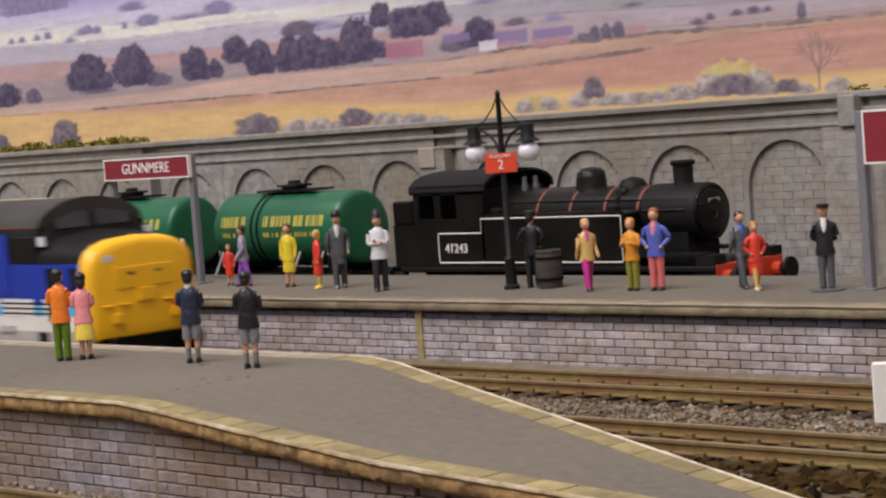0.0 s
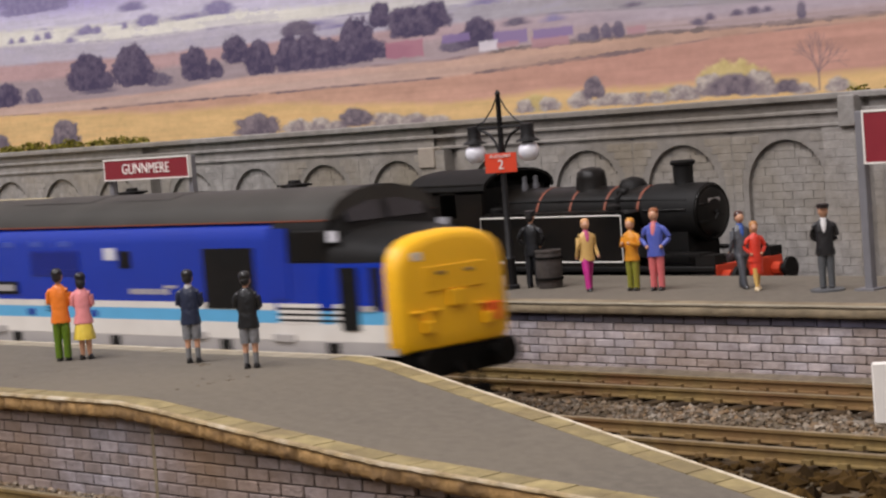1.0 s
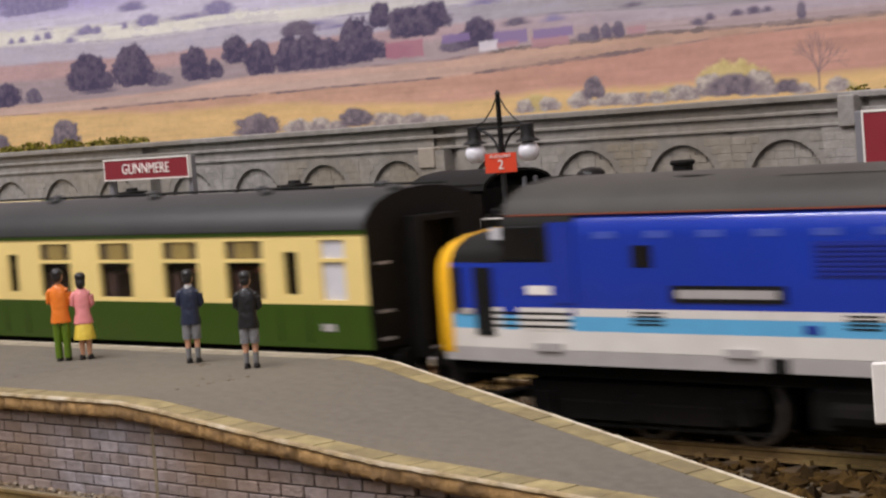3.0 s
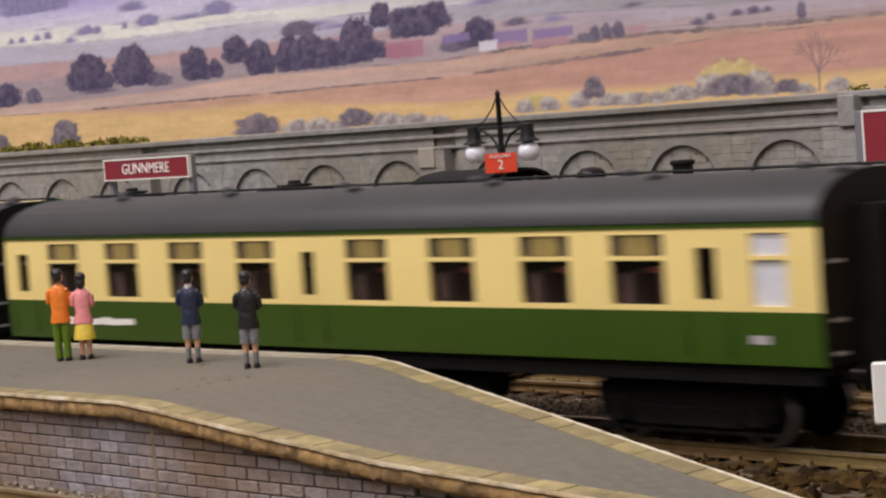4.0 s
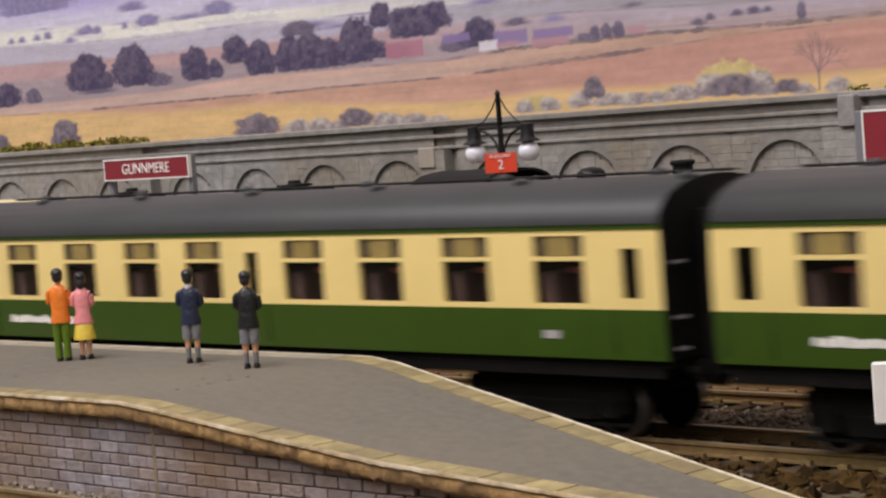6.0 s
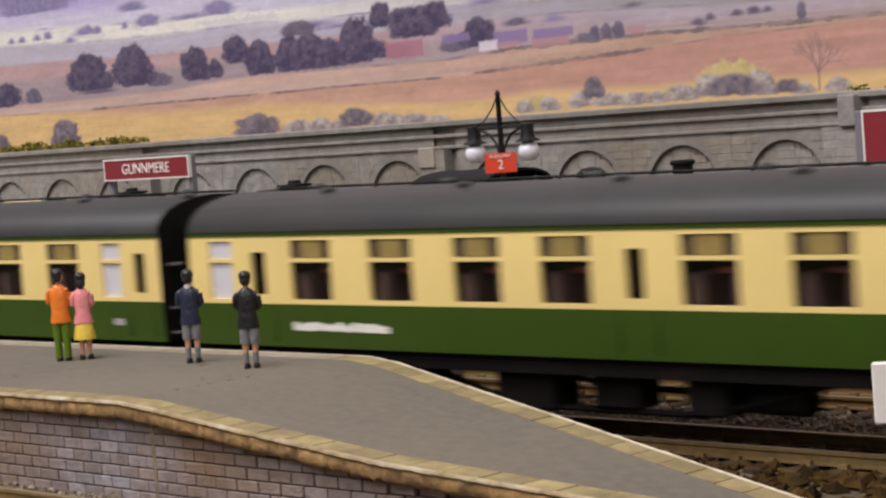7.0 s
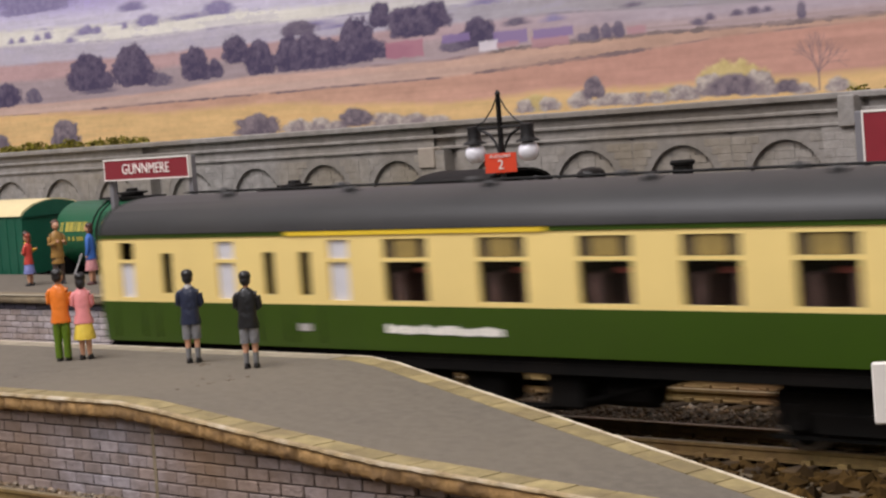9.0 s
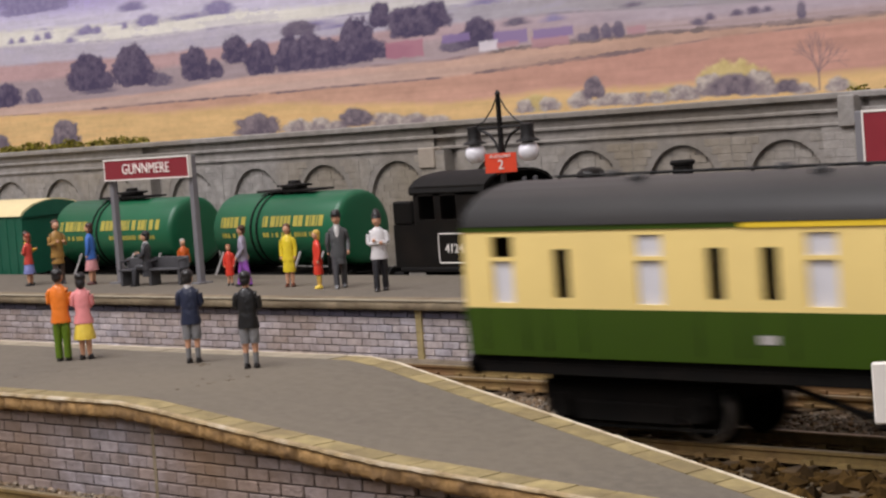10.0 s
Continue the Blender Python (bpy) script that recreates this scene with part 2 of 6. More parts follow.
def words(name, text, size, material, m, parent=None, depth=0.15, align="CENTER"):
    """Flat lettering in the built-in font; size is the letter height in millimetres."""
    cu = bpy.data.curves.new(name, "FONT")
    cu.body, cu.size, cu.align_x, cu.align_y, cu.extrude = text, size * 1.4 * MM, align, "CENTER", depth * MM
    tmp = bpy.data.objects.new(name, cu)
    scene.collection.objects.link(tmp)
    bpy.context.view_layer.update()
    me = bpy.data.meshes.new_from_object(tmp.evaluated_get(bpy.context.evaluated_depsgraph_get()))
    bpy.data.objects.remove(tmp)
    me.materials.clear()
    me.materials.append(material)
    ob = new(name, me)
    ob.matrix_basis = m
    ob.parent = parent
    return ob


PZ = 15.8          # platform height over the rail tops
TRACK_NEAR, TRACK_FAR, TRACK_BACK = 0.0, 57.0, 159.0
WALL_Y = 195.0

# ---- ground, tracks, platforms, wall, backdrop ----
R1 = random.Random(4)


def ground():
    b = Build()
    xs = [-1800, -1300, -1100] + [-1000 + 8 * i for i in range(114)] + [0, 300, 700]
    ys = [-420, -300, -200] + [-150 + 6 * i for i in range(60)] + [215, 260, 300]
    vs = []
    for x in xs:
        for y in ys:
            h = noise.noise(Vector((x * 0.06, y * 0.06, 0))) * 0.7 + noise.noise(Vector((x * 0.21, y * 0.21, 3))) * 0.5
            mound = 0.6 * math.exp(-((y - 30) / 12) ** 2)
            vs.append((x, y, -3.7 + h * 0.7 + mound))
    ny = len(ys)
    fs = [(i * ny + j, (i + 1) * ny + j, (i + 1) * ny + j + 1, i * ny + j + 1) for i in range(len(xs) - 1) for j in range(ny - 1)]
    b.add(vs, fs)
    return solid("ground", b, M["ballast_bed"], "brown ballast-strewn ground under the model tracks", "ground", kind="structure", smooth=60)


def stones():
    b = Build()

    def stone(x, y, z, r):
        vs = [Vector((1, 0, 0)), Vector((-1, 0, 0)), Vector((0, 1, 0)), Vector((0, -1, 0)), Vector((0, 0, 1)), Vector((0, 0, -1))]
        a, e = R1.uniform(0, 6.3), R1.uniform(-0.8, 0.8)
        t = Euler((e, e * 0.7, a)).to_matrix()
        vs = [t @ Vector((p.x * r * R1.uniform(0.7, 1.5), p.y * r * R1.uniform(0.7, 1.3), p.z * r * R1.uniform(0.5, 1.0))) + Vector((x, y, z)) for p in vs]
        b.add(vs, [(0, 2, 4), (2, 1, 4), (1, 3, 4), (3, 0, 4), (2, 0, 5), (1, 2, 5), (3, 1, 5), (0, 3, 5)])

    def free(y):
        return all(abs(abs(y - c) - 8.25) > 2.2 for c in (TRACK_NEAR, TRACK_FAR))

    n = 0
    while n < 6500:
        x, y = R1.uniform(-470, -170), R1.uniform(12, 77)
        if y < -18 - 0.27 * (x + 340) - 3 and x < -180:
            if y > -62:
                continue
        if not free(y):
            continue
        in_track = abs(y) < 15 or abs(y - TRACK_FAR) < 15
        between = 16 < y < 44
        if in_track and R1.random() < 0.55:
            continue
        r = R1.uniform(0.35, 0.95) if between or in_track else R1.uniform(0.3, 0.8)
        stone(x, y, -3.3 + (0.5 if between else 0.0) * math.exp(-((y - 30) / 12) ** 2), r)
        n += 1
    for _ in range(2600):
        x, y = R1.uniform(-460, -330), R1.uniform(-125, -85)
        stone(x, y, -3.3, R1.uniform(0.35, 0.9))
    for _ in range(500):
        stone(R1.uniform(-470, -200), 77.5 - abs(R1.gauss(0, 3.5)), -3.1, R1.uniform(0.4, 1.1))
    solid("ballast", b, M["stone"], "loose grey and brown model ballast stones", "ballast", kind="stuff")
    b = Build()
    for _ in range(5200):
        x, y = R1.uniform(-440, -165), R1.uniform(-62, 12)
        if y < ramp_at(x)[1] + 1 or not free(y):
            continue
        far_out = y < -12
        stone(x, y, -3.3, R1.uniform(0.9, 2.7) if far_out and R1.random() < 0.4 else R1.uniform(0.35, 0.9))
    return solid("earth_clods", b, M["earth"], "dark brown earth clods and small ballast", "earth", kind="stuff")


def verge():
    """A bank of dust and crumbs lying against the foot of the far platform."""
    b, rings, x = Build(), [], -760.0
    while x <= -150:
        j = noise.noise(Vector((x * 0.08, 3, 7))) * 0.8 + noise.noise(Vector((x * 0.5, 3, 1))) * 0.4
        rings.append([(x, 79.2, -5), (x, 70.5 + j, -5), (x, 70.5 + j, -3.6), (x, 74.0 + j, -2.2 + j * 0.4), (x, 79.2, -0.4 + j * 0.5)])
        x += 2.5
    return solid("verge", b.loft(rings), M["dust"], "grey-brown dust bank along the platform foot", "ground", kind="structure", smooth=60)


def litter():
    b = Build()
    for k in range(34):
        x, y = (-375 + R1.gauss(0, 1.6), -40 + R1.gauss(0, 0.8)) if k < 16 else (R1.uniform(-440, -250), R1.uniform(-72, -50))
        r = R1.uniform(0.1, 0.26)
        x, y = (x, y) if k < 16 else (min(x, -345), y)
        b.box(x - r * 2, x + r * 2, y - r, y + r, PZ - 0.02, PZ + r * 0.5)
    return solid("platform_litter", b, M["dust"], "brown crumbs of litter on the platform", "litter", kind="stuff")


def track(name, yc, x0, x1, label, sleepers=True):
    t = tagged(new(name), label, "railway track", kind="structure")
    for s in (-8.25, 8.25):
        y = yc + s
        prof = [(-1.25, -2.6), (1.25, -2.6), (1.25, -2.3), (0.35, -2.1), (0.35, -0.9), (0.75, -0.6), (0.75, -0.12), (-0.75, -0.12), (-0.75, -0.6), (-0.35, -0.9), (-0.35, -2.1), (-1.25, -2.3)]
        b = Build().loft([[(x, y + p, z) for p, z in prof] for x in (x0, x1)])
        part("rail", b, M["rail_side"], t, "rust-brown steel rail")
        part("rail_head", Build().box(x0, x1, y - 0.7, y + 0.7, -0.12, 0.0), M["rail_top"], t, "worn brighter rail head")
    if sleepers:
        sl = Build().box(-1.9, 1.9, -16, 16, -4.2, -2.65, c=0.25)
        me = sl.mesh("sleeper", M["sleeper"])
        ch = Build()
        for s in (-8.25, 8.25):
            ch.box(-1.0, 1.0, s - 2.3, s - 1.2, -2.7, -1.7)
            ch.box(-1.0, 1.0, s + 1.2, s + 2.3, -2.7, -1.7)
        mc = ch.mesh("rail_chair", M["rail_side"])
        x = max(x0, -560)
        while x < min(x1, -150):
            o = new("sleeper", me)
            o.parent = t
            o.location = (x * MM, (yc + R1.uniform(-0.3, 0.3)) * MM, R1.uniform(-0.15, 0.1) * MM)
            o.rotation_euler = (0, 0, R1.uniform(-0.015, 0.015))
            c = new("rail_chair", mc)
            c.parent = o
            x += 8.3
    return t


# near platform: sections of (x, top, back edge, front edge); the end ramps down and tapers
RAMP = [(-1000, PZ, -19.5, -86.0), (-343, PZ, -19.3, -86.0), (-332, 15.0, -21.0, -86.2), (-310, 12.8, -27.0, -86.5), (-270, 8.8, -37.5, -85.8), (-236, 5.4, -46.5, -80.5), (-203, 2.2, -55.5, -75.0), (-182, 0.0, -61.5, -70.0)]


def ramp_at(x):
    for a, c in zip(RAMP, RAMP[1:]):
        if x <= c[0]:
            k = (x - a[0]) / (c[0] - a[0])
            return tuple(p + (q - p) * k for p, q in zip(a[1:], c[1:]))
    return RAMP[-1][1:]


def brick_wall(parent, y, x0, x1, top, z0, rows, h, w, mesh_brick, mesh_top):
    """Courses of separate bricks on a dark joint bed; top(x) gives the wall head."""
    for r in range(rows):
        z = z0 + r * h
        x = x0 - (w / 2 if r % 2 else 0)
        while x < x1:
            head = top(x + w / 2)
            if z + 0.4 <= head + 0.2:
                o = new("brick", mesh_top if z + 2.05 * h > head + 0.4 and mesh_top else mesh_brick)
                o.parent = parent
                o.location = ((x + w / 2) * MM, ((y(x + w / 2) if callable(y) else y) + R1.uniform(-0.06, 0.06)) * MM, (z + h / 2) * MM)
                o.rotation_euler = (0, R1.uniform(-0.004, 0.004), 0)
            x += w


def near_platform():
    t = tagged(new("platform_1"), "grey asphalt model railway platform with ramped end and ochre edging", "platform", kind="structure")
    # core under the surface
    b = Build()
    xs = sorted({s[0] for s in RAMP} | {-700, -600, -500, -420})
    rings = []
    for x in xs:
        z, yb, yf = ramp_at(x)
        rings.append([(x, yb - 2.5, -5), (x, yb - 2.5, z - 0.35), (x, yf + 3.6, z - 0.35), (x, yf + 3.6, -5)])
    b.loft(rings)
    part("platform_core", b, M["mortar"], t, "dark joints behind the brick face")
    b = Build()
    rings = []
    for x in [s[0] for s in RAMP]:
        z, yb, yf = ramp_at(x)
        rings.append([(x, yb - 6.8, z - 0.6), (x, yb - 6.8, z - 0.02), (x, yf + 6.8 if yf + 6.8 < yb - 7 else yb - 7, z - 0.02), (x, yf + 6.8 if yf + 6.8 < yb - 7 else yb - 7, z - 0.6)])
    b.loft(rings)
    part("surface", b, M["asphalt"], t, "grey asphalt surface")
    # edging slabs, coping faces and white lines, slab by slab
    for side in (0, 1):
        x, i = -640.0, 0
        while x < -184:
            w = 7.6 + R1.uniform(-0.4, 0.4)
            xa, xb = x + 0.15, x + w - 0.15
            q = []
            for xx in (xa, xb):
                z, yb, yf = ramp_at(xx)
                e, s = (yb, -1) if side == 0 else (yf, 1)
                q.append((xx, e + s * 1.1, e + s * 6.7, z + R1.uniform(-0.03, 0.06)))
            bb = Build().loft([[(xx, a, z - 0.6), (xx, a, z), (xx, c, z), (xx, c, z - 0.6)] for xx, a, c, z in q])
            part("edging_slab", bb, M["edging_grey"] if side == 0 and xb < -346 else M["edging"], t)
            x += w
        for nm, ma, d0, d1, up, dn in (("white_edge", M["white_line"] if side == 0 else M["worn_edge"], 0.0, 1.15, 0.05, 0.9), ("coping", M["coping"], 0.35, 5.0, -0.9, 3.4)):
            b = Build()
            rings = []
            xx = -1000.0
            while xx <= -182:
                z, yb, yf = ramp_at(xx)
                e, s = (yb, -1) if side == 0 else (yf, 1)
                j = noise.noise(Vector((xx * 0.35, side * 9, d1))) * (0.5 if nm == "coping" else 0.3) + noise.noise(Vector((xx * 1.1, side * 5, d1))) * (0.45 if nm == "coping" else 0.2)
                k = noise.noise(Vector((xx * 0.8, 5, d1))) * (0.6 if nm == "coping" else 0.15)
                y0, y1 = e + s * (d0 + j), e + s * d1
                rings.append([(xx, y0 + s * 0.5, z - dn + k), (xx, y0, z - dn + 0.5 + k), (xx, y0 + s * 0.05, z + up - 0.25), (xx, y0 + s * 0.25, z + up), (xx, y1, z + up), (xx, y1, z - dn)])
                xx += 0.8 if xx > -470 else 20.0
            b.loft(rings)
            part(nm, b, ma, t, "chipped worn edge line" if nm == "white_edge" else "worn ochre coping face", smooth=50)
    part("wall_pier", Build().box(-335.5, -334.5, -83.8, -82.6, -5, 12.2), M["coping_far"], t, "narrow brick pier strip")
    return t


def far_platform():
    t = tagged(new("platform_2"), "grey asphalt model railway platform faced with grey bricks", "platform", kind="structure")
    part("platform_core", Build().box(-1150, 60, 78.9, 138.5, -5, PZ - 0.3), M["mortar"], t, "dark joints behind the brick face")
    part("surface", Build().box(-1150, 60, 82.5, 139, PZ - 0.9, PZ), M["asphalt"], t, "grey asphalt surface")
    for nm, ma, y0, y1, z0, z1, lab in (("edge_strip", M["edging_grey"], 75.9, 77.0, PZ - 0.7, PZ + 0.05, "worn tan edge strip"), ("edging", M["coping_far"], 77.0, 82.5, PZ - 0.7, PZ + 0.02, "stone edging strip"), ("coping", M["coping_far"], 76.2, 82.5, PZ - 2.9, PZ - 0.7, "weathered coping face")):
        b, rings, x = Build(), [], -1150.0
        while x <= 60:
            j = noise.noise(Vector((x * 0.3, y0, 1))) * 0.18
            k = noise.noise(Vector((x * 0.7, y0, 4))) * 0.15
            rings.append([(x, y0 + j + 0.3, z0 + k), (x, y0 + j, z0 + 0.4 + k), (x, y0 + j, z1 - 0.2), (x, y0 + j + 0.2, z1), (x, y1, z1), (x, y1, z0)])
            x += 3 if -760 < x < -220 else 30
        b.loft(rings)
        part(nm, b, ma, t, lab, smooth=50)
    part("wall_pier", Build().box(-432.4, -430.0, 77.6, 79.4, -4, PZ - 3), M["edging"], t, "pale buff pier strip in the brick face")
    return t


ARCH_R, ARCH_Z = 14.6, 36.0
BAYS = []                      # the centres of the blind arches
for base in (-29, -200, -371, -542, -713, -884):
    BAYS += [base - 20 - 40 * k for k in range(4)]
PIERS = [(b - 4, b + 8) for b in (-29, -200, -371, -542, -713, -884)]


def back_wall():
    t = tagged(new("wall_back"), "grey stone model retaining wall with blind arches", "wall", kind="structure")
    part("wall_core", Build().box(-1060, 60, WALL_Y + 1.5, WALL_Y + 10, -5, 62), M["wall"], t)
    # skin with the arch openings cut out of it
    b = Build()
    for cx in BAYS:
        n = 18
        arch = [(cx + ARCH_R * math.cos(math.pi * i / n), ARCH_Z + ARCH_R * math.sin(math.pi * i / n)) for i in range(n + 1)]
        arch = [(cx + ARCH_R, -5)] + arch + [(cx - ARCH_R, -5)]
        outer = []
        for x, z in arch:
            if z < ARCH_Z + 0.01:
                outer.append((cx + math.copysign(20, x - cx), z))
            else:
                a = math.atan2(z - ARCH_Z, x - cx)
                k = min(20 / max(abs(math.cos(a)), 1e-6), 18.5 / max(math.sin(a), 1e-6))
                outer.append((cx + k * math.cos(a), ARCH_Z + k * math.sin(a)))
        f = WALL_Y
        for (a, c), (p, q) in zip(zip(arch, outer), list(zip(arch, outer))[1:]):
            b.add([(a[0], f, a[1]), (c[0], f, c[1]), (q[0], f, q[1]), (p[0], f, p[1])], [(0, 1, 2, 3)])
            b.add([(a[0], f, a[1]), (p[0], f, p[1]), (p[0], f + 1.7, p[1]), (a[0], f + 1.7, a[1])], [(0, 1, 2, 3)])
        b.add([(cx - 20, f, 54.5), (cx + 20, f, 54.5), (cx + 20, f, 62), (cx - 20, f, 62)], [(0, 1, 2, 3)])
    part("wall_face", b, M["wall"], t)
    for x0, x1 in PIERS:
        part("pier", Build().box(x0, x1, WALL_Y - 3.2, WALL_Y + 3, -5, 53.5), M["wall"], t, "projecting stone pier")
        if -400 < x0 < -300:
            part("pier_cap", Build().box(x1 - 5.0, x1 + 0.8, WALL_Y - 4.6, WALL_Y + 3, 53.5, 62.6, c=0.3), M["wall"], t)
    part("pier_block", Build().box(-546.5, -538.5, WALL_Y - 4.0, WALL_Y + 1, 47.5, 54.6, c=0.3), M["buff"], t, "paler buff stone block")
    for z0, z1, pr, nm in ((53.9, 54.8, 0.7, "string_course"), (57.8, 58.8, 0.9, "string_course"), (61.8, 63.5, 1.9, "wall_coping")):
        bb, rings, x = Build(), [], -1060.0
        while x <= 60:
            j = noise.noise(Vector((x * 0.12, z0, 2))) * 0.25
            rings.append([(x, WALL_Y + 6, z0), (x, WALL_Y - pr + j, z0), (x, WALL_Y - pr + j, z1 - 0.3 + j), (x, WALL_Y - pr + 0.4, z1 + j), (x, WALL_Y + 10.2, z1 + j)])
            x += 6
        bb.loft(rings)
        part(nm, bb, M["wall"], t, "weathered stone moulding", smooth=40)
    return t


def wall_blocks(t):
    """Stone blocks: those of the arches and pier beside the platform end are parts, the rest is joined."""
    near = [Build().box(-w / 2, w / 2, -0.12, 0.3, -1.17, 1.17, c=0.08).mesh("stone_block", M["wall_block"]) for w in (7.2, 5.6, 4.2)]
    rest, count = Build(), 0
    h = 2.45

    def put(xa, xb, y, z):
        nonlocal count
        w = xb - xa - 0.35
        if w < 1.5:
            return
        if xa > -452 and xb < -360 and count < 280:
            k = 0 if w > 6.4 else (1 if w > 4.9 else 2)
            o = new("stone_block", near[k])
            o.parent = t
            o.location = ((xa + xb) / 2 * MM, (y + R1.uniform(-0.08, 0.08)) * MM, (z + h / 2) * MM)
            o.scale = (w / (7.2, 5.6, 4.2)[k], 1, 1)
            count += 1
        else:
            d = R1.uniform(-0.06, 0.06)
            rest.box(xa + 0.1, xb - 0.1, y - 0.12 + d, y + 0.3, z + 0.05, z + h - 0.05)

    for cx in BAYS:
        if not -900 < cx < -330:
            continue
        z, r = 8.0, 0
        while z < ARCH_Z + ARCH_R - 2.6:
            zt = max(0, z + h - ARCH_Z)
            half = math.sqrt(max(0, ARCH_R ** 2 - zt ** 2)) - 0.3
            x = cx - half
            first = True
            while x < cx + half - 0.5:
                w = 4.0 if first and r % 2 else 7.6
                put(x, min(x + w, cx + half), WALL_Y + 1.4, z)
                x, first = x + w, False
            z, r = z + h, r + 1
        z, r = 8.0, 0
        while z < 52:
            for s in (-1, 1):
                zt = max(0, z - ARCH_Z)
                inner = math.sqrt(max(0, (ARCH_R + 1.8) ** 2 - zt ** 2)) if z < ARCH_Z + ARCH_R + 1.8 else 0.2
                xa, xb = sorted((cx + s * (inner + 0.2), cx + s * 19.9))
                if xb - xa > 8:
                    m = (xa + xb) / 2 + R1.uniform(-1.5, 1.5)
                    put(xa, m, WALL_Y, z), put(m, xb, WALL_Y, z)
                else:
                    put(xa, xb, WALL_Y, z)
            z, r = z + h, r + 1
    for x0, x1 in PIERS:
        if -900 < x0 < -190:
            z, r = 8.0, 0
            while z < 51:
                m = x0 + (x1 - x0) * (0.38 if r % 2 else 0.62)
                put(x0 + 0.2, m, WALL_Y - 3.2, z), put(m, x1 - 0.2, WALL_Y - 3.2, z)
                z, r = z + h, r + 1
    tagged(part("stone_blocks", rest, M["wall_block_s"], t), kind="stuff")


# ---- the loose things of the platforms ----
PAINT = {}


def paint(r, g, b, rough=0.5):
    key = (r, g, b)
    if key not in PAINT:
        PAINT[key] = mat("figure_paint", (r, g, b), 0.36, var=0.22, scale=420, bump=0.5, bscale=900, dirt=(r * 0.45, g * 0.4, b * 0.4), dirt_amount=0.4, dirt_scale=420)
    return PAINT[key]


SKIN = (0.62, 0.33, 0.20)
DARK = (0.015, 0.013, 0.013)


def figure(x, y, rz, h, label, top, legs, hair=DARK, style="trousers", arms="down", hat="", stride=0.0, sit=False, lean=0.0, shoes=DARK, shirt=None, socks=None, extra="", z=PZ, base=False):
    """A painted toy figurine as one mesh, in head-to-foot units of 23 mm; it faces -Y before it is turned."""
    k = h / 23.0
    mats = [paint(*c) for c in (top, legs, SKIN, hair, shoes, shirt or top, socks or SKIN, (0.03, 0.02, 0.02))]
    b = Build()
    st = stride
    if sit:
        for s in (-1, 1):
            b.tube([(s * 1.2, -4.8, 0.6), (s * 1.2, -4.4, 5.6), (s * 1.2, -3.6, 6.4), (s * 1.1, 0, 6.4)], [0.75, 0.95, 1.1, 1.3], 9, slot=1)
            b.limb([(s * 1.2, -5.2, 0.0, 0.8, 1.5), (s * 1.2, -5.1, 0.9, 0.7, 1.2)], slot=4)
    legs_end = len(b.v)
    for s in () if sit else (-1, 1):
        fy = s * st * 2.2
        bare = style in ("skirt", "shorts", "dress")
        lx = s * 1.15
        b.limb([(lx, fy - 0.1, 0.0, 0.72, 1.0), (lx, fy - 0.5, 0.25, 0.82, 1.6), (lx, fy - 0.45, 0.8, 0.75, 1.45), (lx, fy, 1.4, 0.55, 0.7)], slot=4)
        if style == "shorts":
            b.limb([(lx, fy, 1.2, 0.62, 0.72), (lx, fy * 0.8, 3.8, 0.72, 0.85)], slot=6)
            b.limb([(lx, fy * 0.8, 3.8, 0.66, 0.78), (lx, fy * 0.5, 6.6, 0.85, 0.95)], slot=2)
            b.limb([(lx, fy * 0.5, 6.0, 1.2, 1.35), (lx * 0.9, fy * 0.2, 8.6, 1.35, 1.55), (lx * 0.75, 0, 11.2, 1.35, 1.5)], slot=1)
        elif bare:
            b.limb([(lx * 0.8, fy, 1.2, 0.5, 0.6), (lx * 0.8, fy * 0.7, 3.6, 0.78, 0.9), (lx * 0.8, fy * 0.5, 7.5, 0.85, 0.95)], slot=6)
        else:
            b.limb([(lx, fy, 0.9, 0.95, 1.15), (lx, fy * 0.75, 4.5, 0.95, 1.1), (lx * 0.95, fy * 0.45, 7.5, 1.2, 1.35), (lx * 0.75, 0, 11.2, 1.35, 1.5)], slot=1)
    if style == "skirt":
        b.limb([(0, 0, 5.4, 3.0, 2.6), (0, 0, 5.8, 3.05, 2.65), (0, 0, 9.0, 2.4, 2.0), (0, 0, 11.5, 1.8, 1.4)], slot=1)
    if style in ("dress", "coat"):
        lo = 5.6 if style == "dress" else 7.4
        b.limb([(0, 0, lo, 2.35, 2.0), (0, 0, lo + 0.4, 2.4, 2.05), (0, 0, 9.4, 2.2, 1.8), (0, 0, 12.2, 1.9, 1.45)], slot=0)
    w = 1.0 if style not in ("skirt", "dress") else 0.88
    b.limb([(0, 0, 9.6, 2.62, 1.95), (0, 0, 10.1, 2.66, 1.98), (0, 0, 12.6, 2.2 * w, 1.6), (0, -0.1, 15.4, 2.45 * w, 1.65), (0, 0, 17.0, 2.5 * w, 1.5), (0, 0, 18.1, 2.1 * w, 1.25), (0, 0, 18.8, 1.3 * w, 0.95), (0, 0, 19.2, 0.75, 0.7)], 12, slot=0)
    if shirt:
        b.limb([(0, -1.15, 13.0, 0.25, 0.35), (0, -1.25, 15.4, 0.65, 0.5), (0, -0.95, 18.0, 0.95, 0.6), (0, -0.35, 19.0, 0.8, 0.75)], 8, slot=5)
    if shirt:
        b.limb([(0, 0.05, 18.5, 1.15, 1.05), (0, 0.05, 19.1, 1.0, 0.95), (0, 0, 19.45, 0.85, 0.85)], 10, slot=5)
    b.limb([(0, 0, 18.6, 0.68, 0.72), (0, -0.1, 19.8, 0.66, 0.72)], 8, slot=2)
